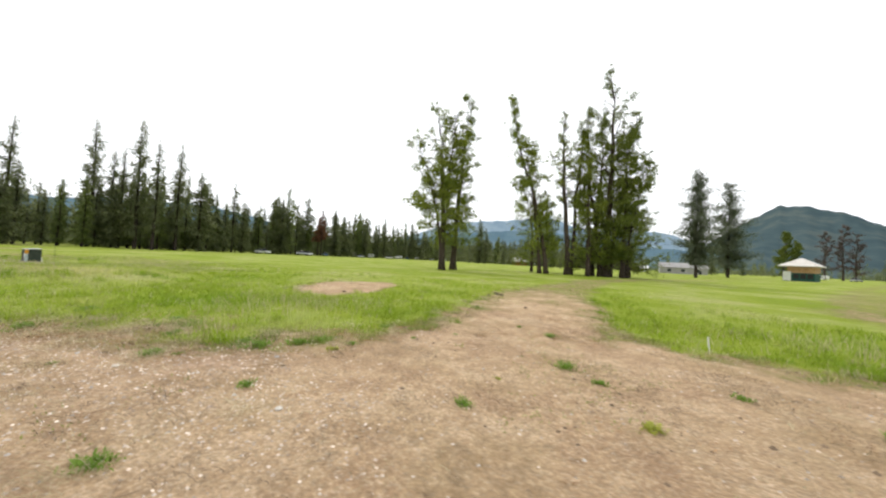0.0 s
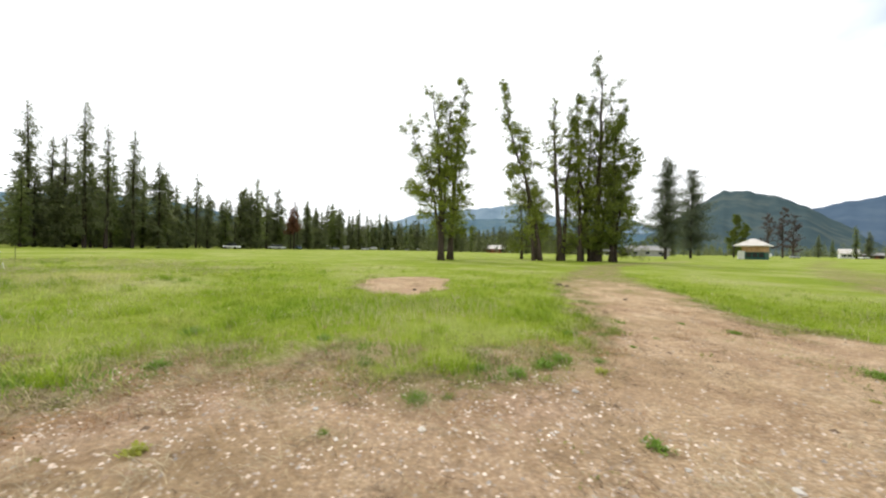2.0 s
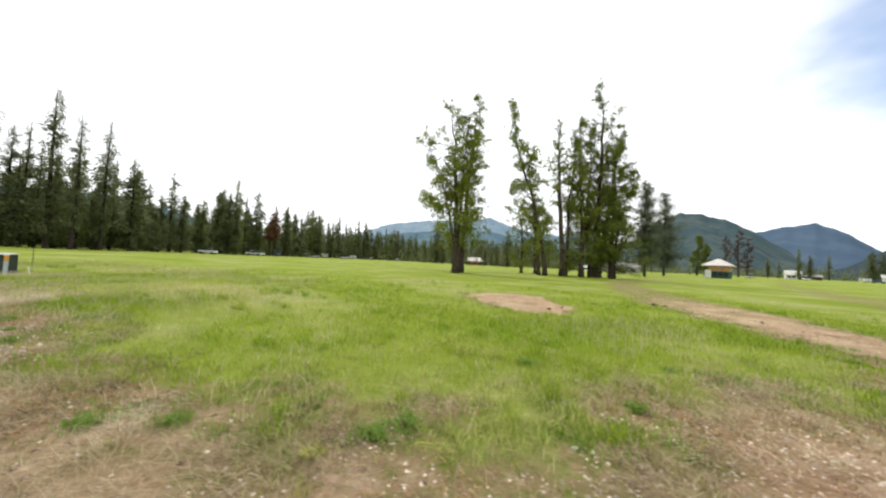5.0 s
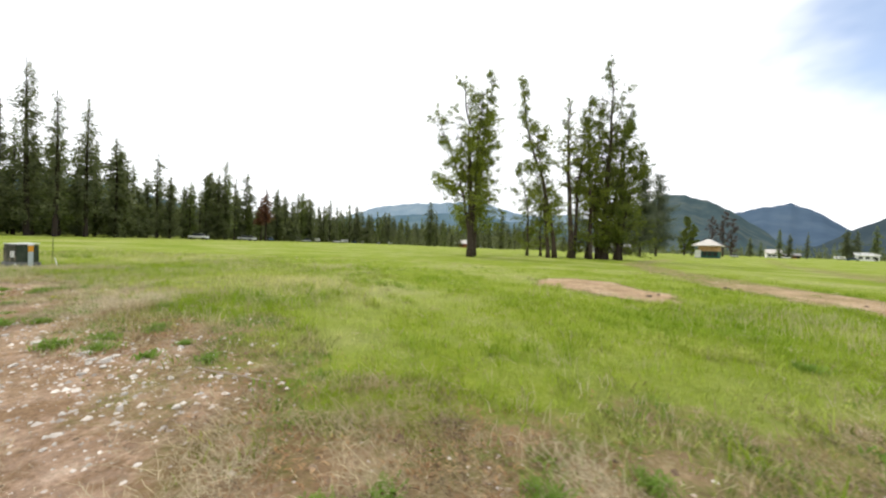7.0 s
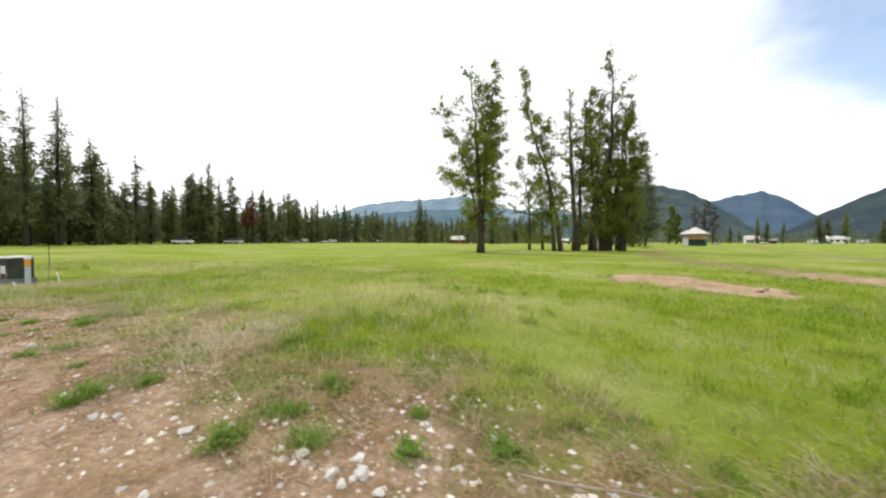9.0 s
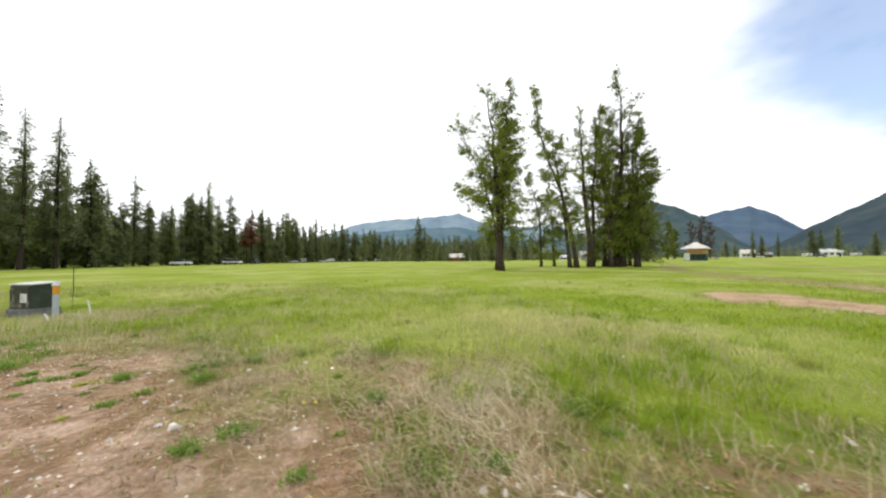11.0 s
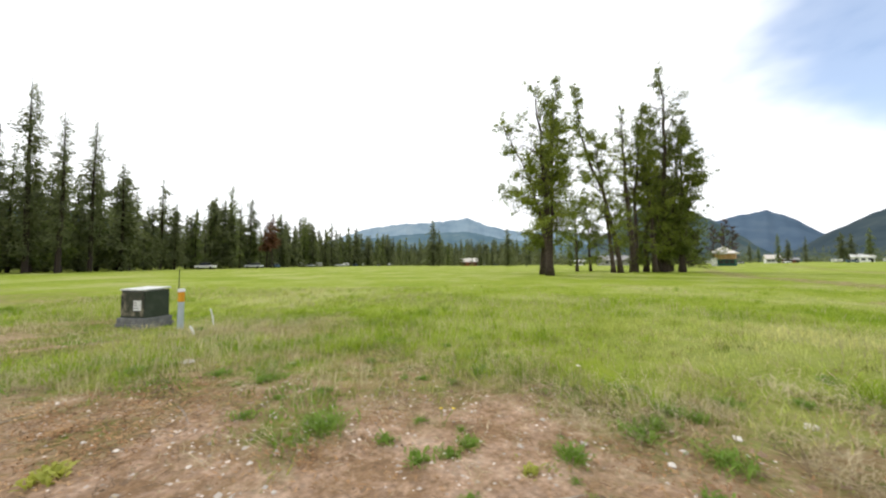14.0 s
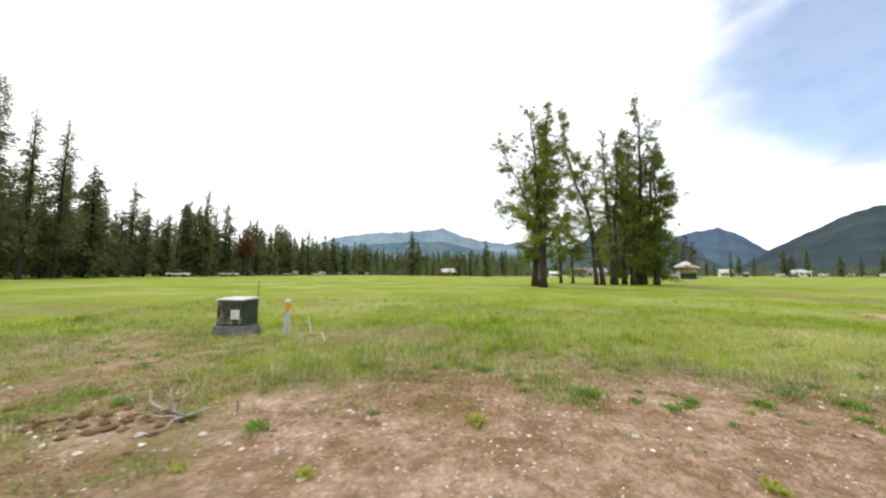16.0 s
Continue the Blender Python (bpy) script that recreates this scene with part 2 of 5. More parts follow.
def dirt(x, y):
    """How bare the ground is, 0 (grass) to 1 (earth and gravel)."""
    w = 0.30 * n2(x, y, 0.8) + 0.22 * n2(x, y, 2.6, 2.0) + 0.12 * n2(x, y, 6.0, 4.0)
    edge = np.interp(x, [p[0] for p in EDGE], [p[1] for p in EDGE])
    wide = np.interp(x, [-20, -14.5, -12, -8, -5], [4.2, 3.6, 2.6, 2.2, 1.7])
    q = edge - y + 1.5 * w
    v = np.clip(0.50 + np.where(q > 0, q / np.interp(x, [-14, -10, -2, 2], [1, 1.9, 1.9, 1]), q) / wide, 0, 1)
    v = np.maximum(v * np.clip((y + 30) / 20, 0, 1), 0)
    for line, half, soft, most in TRACKS:
        v = np.maximum(v, most * np.clip(1.55 - y / 20, 0.52, 1) * band(near_line(x, y, line) + w * min(1.0, half), half, soft))
    for cx, cy, rx, ry in BARE:
        v = np.maximum(v, 0.95 * band(np.hypot((x - cx) / rx, (y - cy) / ry) + 0.40 * w, 1.0, 0.25))
    # rough, half-dry meadow round the end of the walk
    v = np.maximum(v, (0.48 + 0.16 * np.clip((-24.5 - x) / 3, 0, 1) * np.clip((17 - y) / 4, 0, 1)) * np.clip((-14 - x) / 8, 0, 1) * np.clip(1 - (y - edge - 3) / 16, 0, 1) * np.clip(0.6 + 0.5 * n2(x, y, 0.5, 19.0), 0, 1))
    # half overgrown ground round the dead root
    v = np.minimum(v, 1 - (0.40 + 0.14 * n2(x, y, 2.2, 41.0)) * np.clip((-24.4 - x) / 1.2, 0, 1) * np.clip((y - 7.6) / 0.8, 0, 1))
    # grass creeps back here and there
    return np.clip(v - 0.13 * np.clip(n2(x, y, 1.7, 7.0), 0, 1) * (v < 0.97), 0, 1)


def height(x, y):
    d = np.hypot(x + 10, y - 5)
    relief = sum(h * np.exp(-(((x - cx) ** 2 + (y - cy) ** 2) / r**2)) for cx, cy, r, h in RELIEF)
    return relief + 0.011 * np.clip(x - 45, 0, 260) + 0.025 * n2(x, y, 1.1, 1.0) + 0.05 * n2(x, y, 0.25, 3.0) * np.clip((d - 8) / 30, 0, 1)


def spaced(lo, hi, fine, far_lo, far_hi):
    a = list(np.arange(lo, hi, fine))
    s, v = fine, a[-1]
    while v < far_hi:
        s *= 1.16
        v += s
        a.append(v)
    s, v = fine, lo
    while v > far_lo:
        s *= 1.16
        v -= s
        a.insert(0, v)
    return np.array(a)


def ground_material():
    m = bpy.data.materials.new("field_ground")
    m.use_nodes = True
    n, l = m.node_tree.nodes, m.node_tree.links
    b = n["Principled BSDF"]
    b.inputs["Roughness"].default_value = 0.95
    b.inputs["Specular IOR Level"].default_value = 0.1
    tc = n.new("ShaderNodeTexCoord")

    def noise_at(scale, detail=6.0, rough=0.65):
        q = n.new("ShaderNodeTexNoise")
        q.inputs["Scale"].default_value, q.inputs["Detail"].default_value, q.inputs["Roughness"].default_value = scale, detail, rough
        l.new(tc.outputs["Object"], q.inputs["Vector"])
        return q.outputs["Fac"]

    def ramp(fac, stops):
        r = n.new("ShaderNodeValToRGB")
        els = r.color_ramp.elements
        while len(els) < len(stops):
            els.new(0.5)
        for e, (p, c) in zip(els, stops):
            e.position, e.color = p, (*c, 1)
        l.new(fac, r.inputs["Fac"])
        return r.outputs["Color"]

    def mix(fac, a, c):
        q = n.new("ShaderNodeMix")
        q.data_type = "RGBA"
        l.new(fac, q.inputs["Factor"])
        l.new(a, q.inputs["A"])
        l.new(c, q.inputs["B"])
        return q.outputs["Result"]

    grass = ramp(noise_at(0.16, 6, 0.65), [(0.40, GRASS_A), (0.47, GRASS_B), (0.54, GRASS_C), (0.62, GRASS_F)])
    tufts = ramp(noise_at(1.5, 8, 0.7), [(0.38, GRASS_D), (0.50, GRASS_A), (0.60, GRASS_B), (0.70, GRASS_F)])
    q = n.new("ShaderNodeMix")
    q.data_type = "RGBA"
    q.inputs["Factor"].default_value = 0.4
    l.new(grass, q.inputs["A"])
    l.new(tufts, q.inputs["B"])
    fine = ramp(noise_at(17.0, 6, 0.75), [(0.34, GRASS_G), (0.52, GRASS_B), (0.68, GRASS_E)])
    q2 = n.new("ShaderNodeMix")
    q2.data_type = "RGBA"
    q2.inputs["Factor"].default_value = 0.32
    l.new(q.outputs["Result"], q2.inputs["A"])
    l.new(fine, q2.inputs["B"])
    grass = q2.outputs["Result"]
    earth = ramp(noise_at(0.8, 9, 0.74), [(0.38, EARTH_A), (0.48, EARTH_B), (0.57, EARTH_C), (0.68, STRAW_C)])
    grit = ramp(noise_at(38, 3, 0.6), [(0.35, EARTH_A), (0.52, EARTH_B), (0.66, EARTH_D)])
    q = n.new("ShaderNodeMix")
    q.data_type = "RGBA"
    q.inputs["Factor"].default_value = 0.45
    l.new(earth, q.inputs["A"])
    l.new(grit, q.inputs["B"])
    earth = q.outputs["Result"]
    brown = ramp(noise_at(2.4, 9, 0.8), [(0.34, BROWN_A), (0.44, RUSSET_B), (0.54, BROWN_B), (0.66, BROWN_C)])
    # thin moss and dead herbs in wide patches on the pale earth
    moss = ramp(noise_at(1.3, 8, 0.75), [(0.36, MOSS_A), (0.52, MOSS_B), (0.66, EARTH_B)])
    spread = n.new("ShaderNodeMapRange")
    spread.inputs["From Min"].default_value, spread.inputs["From Max"].default_value = 0.47, 0.60
    spread.inputs["To Max"].default_value = 0.75
    l.new(noise_at(0.42, 7, 0.7), spread.inputs["Value"])
    earth = mix(spread.outputs["Result"], earth, moss)
    soil = n.new("ShaderNodeAttribute")
    soil.attribute_name = "brown"
    earth = mix(soil.outputs["Fac"], earth, brown)
    # the lowest stop puts shadow between the clumps into the ground colour
    dry = ramp(noise_at(4.2, 8, 0.78), [(0.38, RUSSET_SHADE), (0.44, GRASS_D), (0.50, STRAW_B), (0.55, RUSSET_B), (0.62, STRAW_C)])
    patchy = ramp(noise_at(1.1, 6, 0.7), [(0.40, GRASS_D), (0.52, STRAW_B), (0.64, GRASS_C)])
    q = n.new("ShaderNodeMix")
    q.data_type = "RGBA"
    q.inputs["Factor"].default_value = 0.28
    l.new(dry, q.inputs["A"])
    l.new(patchy, q.inputs["B"])
    dry = q.outputs["Result"]
    at = n.new("ShaderNodeAttribute")
    at.attribute_name = "bare"

    def step(lo, hi):
        """Where bareness, broken up by noise, rises from lo to hi."""
        add = n.new("ShaderNodeMath")
        add.operation = "MULTIPLY_ADD"
        l.new(noise_at(1.6, 9, 0.75), add.inputs[0])
        add.inputs[1].default_value = 1.0
        l.new(at.outputs["Fac"], add.inputs[2])
        mr = n.new("ShaderNodeMapRange")
        mr.inputs["From Min"].default_value, mr.inputs["From Max"].default_value = lo + 0.5, hi + 0.5
        l.new(add.outputs[0], mr.inputs["Value"])
        return mr.outputs["Result"]

    # clods, crumbs and straw: darker and lighter specks on the bare earth
    def speck(scale, lo, hi, dark, light):
        return ramp(noise_at(scale, 5, 0.7), [(lo, (dark, dark, dark)), (0.5, (1, 0.98, 0.96)), (hi, (light, light, light))])

    for sc, lo, hi, dk, lt in ((7.0, 0.33, 0.68, 0.84, 1.15), (28.0, 0.34, 0.68, 0.82, 1.2)):
        q = n.new("ShaderNodeMix")
        q.data_type, q.blend_type = "RGBA", "MULTIPLY"
        q.inputs["Factor"].default_value = 1.0
        l.new(earth, q.inputs["A"])
        l.new(speck(sc, lo, hi, dk, lt), q.inputs["B"])
        earth = q.outputs["Result"]
    col = mix(step(0.22, 0.48), grass, dry)
    col = mix(step(0.48, 0.78), col, earth)
    l.new(col, b.inputs["Base Color"])
    bp = n.new("ShaderNodeBump")
    bp.inputs["Strength"].default_value, bp.inputs["Distance"].default_value = 0.85, 0.08
    l.new(noise_at(14, 8, 0.7), bp.inputs["Height"])
    l.new(bp.outputs["Normal"], b.inputs["Normal"])
    return m


def build_ground():
    xs, ys = spaced(-36, 16, 0.22, -5200, 5200), spaced(-3, 26, 0.22, -5200, 5200)
    gx, gy = np.meshgrid(xs, ys)
    z = height(gx, gy)
    ny, nx = gx.shape
    v = np.stack([gx.ravel(), gy.ravel(), z.ravel()], 1)
    i = (np.arange(ny - 1)[:, None] * nx + np.arange(nx - 1)[None]).ravel()
    me = raw_mesh("ground", v, np.stack([i, i + 1, i + nx + 1, i + nx], 1), ground_material())
    at = me.attributes.new("bare", "FLOAT", "POINT")
    at.data.foreach_set("value", dirt(gx, gy).ravel().astype(np.float32))
    soil = np.clip(0.5 - (gx + 12) / 9 + 0.45 * n2(gx, gy, 0.5, 11.0) + 0.3 * n2(gx, gy, 1.8, 12.0), 0, 1) * 0.9
    edge = np.interp(gx, [p[0] for p in EDGE], [p[1] for p in EDGE])
    belt = np.exp(-(((edge - 1.0 - gy) / 0.9) ** 2)) * np.clip(0.65 + 0.5 * n2(gx, gy, 1.3, 47.0), 0, 1) * np.clip((0.5 - gx) / 2, 0, 1)
    soil = np.maximum(soil, 0.85 * belt)
    me.attributes.new("brown", "FLOAT", "POINT").data.foreach_set("value", soil.ravel().astype(np.float32))
    me.polygons.foreach_set("use_smooth", np.ones(len(me.polygons), bool))
    tagged(new("ground", me), "wide flat meadow with bare dirt tracks", "ground", kind="structure")


def blades(name, count, seed, material, keep, h0, h1, width, label, area, bend=0.5, cluster=3):
    """Grass blades as narrow bent triangles, thinned out by keep(x, y)."""
    r = np.random.default_rng(seed)
    x0, y0, x1, y1 = area
    cx, cy = r.uniform(x0, x1, count), r.uniform(y0, y1, count)
    ok = r.random(count) < keep(cx, cy)
    cx, cy = np.repeat(cx[ok], cluster), np.repeat(cy[ok], cluster)
    x, y = cx + r.normal(0, 0.06, len(cx)), cy + r.normal(0, 0.06, len(cx))
    n = len(x)
    h, a, lean, la = r.uniform(h0, h1, n), r.uniform(0, math.pi, n), r.uniform(0.1, bend, n), r.uniform(0, 2 * math.pi, n)
    z = height(x, y) - 0.015
    wx, wy = np.cos(a) * width, np.sin(a) * width
    lx, ly = np.cos(la) * lean * h, np.sin(la) * lean * h
    v = np.empty((n, 5, 3))
    v[:, 0] = np.stack([x - wx, y - wy, z], 1)
    v[:, 1] = np.stack([x + wx, y + wy, z], 1)
    v[:, 2] = np.stack([x + wx * 0.8 + lx * 0.35, y + wy * 0.8 + ly * 0.35, z + 0.6 * h], 1)
    v[:, 3] = np.stack([x - wx * 0.8 + lx * 0.35, y - wy * 0.8 + ly * 0.35, z + 0.6 * h], 1)
    v[:, 4] = np.stack([x + lx, y + ly, z + h * np.sqrt(np.clip(1 - 0.5 * lean**2, 0.2, 1))], 1)
    b = np.arange(n)[:, None] * 5
    faces = np.concatenate([b + [0, 1, 2], b + [0, 2, 3], b + [3, 2, 4]])
    me = raw_mesh(name, v.reshape(-1, 3), faces, material)
    return tagged(new(name, me), label, "grass", kind="stuff")


def litter(name, count, seed, material, keep, l0, l1, width, lift, label, area, cluster=6):
    """Dead stalks and straw lying about, in loose bunches that share a lie."""
    r = np.random.default_rng(seed)
    x0, y0, x1, y1 = area
    cx, cy = r.uniform(x0, x1, count), r.uniform(y0, y1, count)
    ok = r.random(count) < keep(cx, cy)
    cx, cy = np.repeat(cx[ok], cluster), np.repeat(cy[ok], cluster)
    n = len(cx)
    x, y = cx + r.normal(0, 0.07, n), cy + r.normal(0, 0.07, n)
    ln = r.uniform(l0, l1, n)
    a = np.repeat(r.uniform(0, 2 * math.pi, n // cluster), cluster) + r.normal(0, 0.95, n)
    turn = r.normal(0, 0.4, n)
    v = np.empty((n, 7, 3))
    px, py = x.copy(), y.copy()
    rise = r.uniform(0, lift, n)
    for s in range(3):
        q = a + turn * s
        w = width * (1, 0.8, 0.55)[s]
        z = height(px, py) + 0.006 + rise * (0.0, 0.75, 1.0)[s]
        v[:, 2 * s] = np.stack([px - np.sin(q) * w, py + np.cos(q) * w, z], 1)
        v[:, 2 * s + 1] = np.stack([px + np.sin(q) * w, py - np.cos(q) * w, z + w * 0.8], 1)
        px, py = px + np.cos(q) * ln / 3, py + np.sin(q) * ln / 3
    v[:, 6] = np.stack([px, py, height(px, py) + 0.006 + rise * r.uniform(0.5, 1.1, n)], 1)
    b = np.arange(n)[:, None] * 7
    faces = np.concatenate([b + [0, 1, 3], b + [0, 3, 2], b + [2, 3, 5], b + [2, 5, 4], b + [4, 5, 6]])
    me = raw_mesh(name, v.reshape(-1, 3), faces, material)
    return tagged(new(name, me), label, "straw", kind="stuff")


def stone_mesh(name, seed, flat=0.6):
    r = random.Random(seed)
    bm = bmesh.new()
    # broken faces: the hull of a few points
    for _ in range(17):
        p = Vector((r.gauss(0, 1), r.gauss(0, 1), r.gauss(0, 1))).normalized() * r.uniform(0.42, 0.56)
        bm.verts.new((p.x * 1.2, p.y, p.z * flat))
    got = bmesh.ops.convex_hull(bm, input=bm.verts[:])
    bmesh.ops.delete(bm, geom=list({q for q in got["geom_interior"] + got["geom_unused"] if isinstance(q, bmesh.types.BMVert)}), context="VERTS")
    bmesh.ops.bevel(bm, geom=bm.edges[:], offset=0.025, segments=1, affect="EDGES")
    me = bpy.data.meshes.new(name)
    bm.to_mesh(me)
    bm.free()
    me.materials.append(M_STONE)
    return me


def gravel(name, count, seed, keep, size0, size1, label, area, material=None):
    """Loose pebbles, each a squashed octahedron."""
    r = np.random.default_rng(seed)
    x0, y0, x1, y1 = area
    x, y = r.uniform(x0, x1, count), r.uniform(y0, y1, count)
    ok = r.random(count) < keep(x, y)
    x, y = x[ok], y[ok]
    n = len(x)
    s = size0 + (size1 - size0) * r.random(n) ** 3
    z = height(x, y)
    base = np.array([[1, 0, 0], [0.3, 0.9, 0], [-0.8, 0.6, 0], [-0.9, -0.5, 0], [0.1, -1, 0], [0.8, -0.6, 0], [0, 0, 0.75], [0.3, 0.1, 0.7]])
    v = base[None] * (1 + r.uniform(-0.3, 0.3, (n, 8, 1))) * s[:, None, None]
    a = r.uniform(0, 2 * math.pi, n)[:, None]
    vx, vy = v[..., 0] * np.cos(a) - v[..., 1] * np.sin(a), v[..., 0] * np.sin(a) + v[..., 1] * np.cos(a)
    v = np.stack([vx + x[:, None], vy + y[:, None], v[..., 2] + z[:, None] - 0.003], -1)
    tri = np.array([[0, 1, 7], [1, 2, 6], [2, 3, 6], [3, 4, 6], [4, 5, 7], [5, 0, 7], [1, 6, 7], [4, 7, 6]])
    faces = (np.arange(n)[:, None, None] * 8 + tri[None]).reshape(-1, 3)
    me = raw_mesh(name, v.reshape(-1, 3), faces, material or M_GRAVEL)
    return tagged(new(name, me), label, "gravel", kind="stuff")


# ================= trees =================
def leaf_cards(centres, spread, per, size, rng):
    """Small leaves round many centres: arrays of corners and faces."""
    c = np.repeat(np.asarray(centres, float), per, axis=0)
    s = np.repeat(np.asarray(spread, float), per)[:, None]
    n = len(c)
    p = c + rng.normal(0, 1, (n, 3)) * s * [1, 1, 0.7]
    u = rng.normal(0, 1, (n, 3))
    u /= np.linalg.norm(u, axis=1, keepdims=True)
    w = np.cross(u, rng.normal(0, 1, (n, 3)))
    w /= np.linalg.norm(w, axis=1, keepdims=True)
    k = size * rng.uniform(0.6, 1.4, (n, 1))
    v = np.stack([p - u * k, p - w * k * 0.6 + u * 0.1 * k, p + u * k, p + w * k * 0.6 + u * 0.1 * k], 1)
    return v.reshape(-1, 3), np.arange(n * 4).reshape(-1, 4)


def limb_path(rng, start, way, length, steps, wander, lift=0.0):
    pts, p, d = [np.array(start)], np.array(start, float), np.array(way, float)
    for _ in range(steps):
        d = d + rng.normal(0, wander, 3) + [0, 0, lift]
        d /= np.linalg.norm(d)
        p = p + d * length / steps
        pts.append(p.copy())
    return pts


def cottonwood(name, x, y, stems, seed, label, leaf=None, leaf_size=0.088, group="", bark=None, per=27):
    """A tall broadleaved tree. stems: (dx, dy, lean_x, lean_y, height, radius, first_branch, spread, fullness, bare_top)."""
    rng = np.random.default_rng(seed)
    root = thing(name, x, y, -0.05, 0, label, "tree", group)
    cents, spr = [], []
    for dx, dy, lx, ly, hh, rad, first, spread, full, bare in stems:
        bm = bmesh.new()
        n = 14
        pts, rr = [], []
        wx, wy = 0.0, 0.0
        for i in range(n + 1):
            f = i / n
            wx += rng.normal(0, 0.010) * hh
            wy += rng.normal(0, 0.010) * hh
            bend = 1.2 if rad > 0.26 else 2.0
            pts.append((dx + lx * f**bend + wx * f, dy + ly * f**bend + wy * f, hh * f))
            flare = 1 + 0.35 * max(0, 1 - f * 16)
            rr.append(max(0.02, rad * flare * (1 - f) ** 0.85 + 0.012))
        tube(bm, pts, rr, 10)
        pa = np.array(pts)
        count = int(hh * 2.3)
        for k in range(count):
            f = first + (0.985 - first) * ((k + rng.random()) / count)
            p = np.array([np.interp(f, np.linspace(0, 1, n + 1), pa[:, q]) for q in range(3)])
            g = (f - first) / (1 - first)
            # boughs reach furthest in the lower middle of the crown
            env = spread * (0.45 + 0.55 * math.sin(math.pi * min(1.0, 0.25 + 0.75 * g)) ** 0.7) * (1 - 0.35 * g)
            ln = env * rng.uniform(0.5, 1.2)
            a = rng.uniform(0, 2 * math.pi)
            up = rng.uniform(-0.25, 0.55) + 1.0 * g
            way = np.array([math.cos(a), math.sin(a), up])
            way /= np.linalg.norm(way)
            path = limb_path(rng, p, way, ln, 6, 0.17, 0.05)
            r0 = max(0.034, rad * 0.26 * (1 - f) ** 0.5)
            tube(bm, path, [r0, r0 * 0.85, r0 * 0.65, r0 * 0.5, r0 * 0.35, r0 * 0.22, 0.008], 5)
            twigs = [path]
            for _ in range(8):
                j = int(rng.integers(2, 7))
                w2 = path[j] - path[j - 1]
                w2 = w2 / (np.linalg.norm(w2) + 1e-6) + rng.normal(0, 0.65, 3)
                w2 /= np.linalg.norm(w2)
                tw = limb_path(rng, path[j], w2, ln * rng.uniform(0.22, 0.5), 4, 0.25, 0.02)
                tube(bm, tw, [r0 * 0.45, r0 * 0.36, r0 * 0.28, r0 * 0.2, 0.009], 4)
                twigs.append(tw)
            dens = full * (1.05 - bare * max(0, (g - 0.25) / 0.75) ** 0.8) * rng.choice([0.04, 0.25, 0.65, 0.95])
            for tw in twigs:
                for q in tw[3:] if tw is path else tw[2:]:
                    if rng.random() < dens:
                        cents.append(q + rng.normal(0, 0.15, 3))
                        spr.append(rng.choice([0.13, 0.2, 0.3, 0.42]) * (1 - 0.3 * g))
        part("trunk", bm, bark or M_BARK, root, smooth=True)
    v, f = leaf_cards(cents, spr, per, leaf_size, rng)
    me = raw_mesh("crown", v, f, leaf or M_LEAF)
    ob = new("crown", me)
    ob.parent = root
    return root


def conifer_parts(seed, hh, radius, first=0.08, gap=0.0, needle=None, droop=0.35, per=11, dense=1.0, taper=0.75, ragged=0.35, fuzz=0.16):
    """Meshes (trunk, crown) of a conifer: whorls of drooping boughs set with needle sprays."""
    rng = np.random.default_rng(seed)
    bm = bmesh.new()
    tube(bm, [(0, 0, -0.2), (rng.normal(0, 0.1), rng.normal(0, 0.1), hh * 0.5), (rng.normal(0, 0.15), rng.normal(0, 0.15), hh)], [hh * 0.012 + 0.05, hh * 0.008 + 0.03, 0.02], 6)
    vs, fs, k = [], [], 0
    p1, p2 = rng.uniform(0, 6.28, 2)
    fine = dense ** -0.5
    z = hh * first
    while z < hh * 0.985:
        g = (z / hh - first) / (1 - first)
        env = radius * (1 - g) ** taper * (0.55 + 0.45 * min(1, g * 5 + 0.2)) + 0.12
        for _ in range(int(max(4, per * (0.5 + 0.5 * (1 - g))))):
            if rng.random() < gap:
                continue
            a = rng.uniform(0, 2 * math.pi)
            lump = math.sin(z * 1.1 + 2 * a + p1) * math.sin(z * 0.57 - a + p2)
            ln = env * rng.uniform(0.55, 1.15) * (1 + ragged * lump)
            ca, sa = math.cos(a), math.sin(a)
            steps = max(4, int(ln / 0.17 * dense))
            zz = z + rng.uniform(-0.3, 0.3)
            for s in range(steps):
                t = (s + rng.random()) / steps
                r0 = ln * (0.15 + 0.85 * t)
                cz = zz - droop * ln * t * t + 0.10 * ln * t + rng.normal(0, fuzz)
                wdt = fine * (0.15 + 0.15 * (1 - t)) * min(1.0, 0.3 + ln * 0.5) * rng.uniform(0.6, 1.5)
                lng = 0.27 * fine * rng.uniform(0.6, 1.5) * min(1.0, 0.4 + ln * 0.4)
                off = rng.normal(0, 0.26) * (0.25 + t) * ln * 0.5
                px, py = ca * r0 - sa * off, sa * r0 + ca * off
                phi = rng.uniform(0, math.pi)
                cw, sw = wdt * math.cos(phi), wdt * math.sin(phi)
                vs += [(px - ca * lng, py - sa * lng, cz + 0.10), (px - sa * cw, py + ca * cw, cz - sw),
                       (px + ca * lng, py + sa * lng, cz - 0.35 * lng), (px + sa * cw, py - ca * cw, cz + sw * 0.6)]
                fs.append((k, k + 1, k + 2, k + 3))
                k += 4
        z += max(0.22, hh * 0.021) * rng.uniform(0.7, 1.35)
    return bm, np.array(vs), np.array(fs)


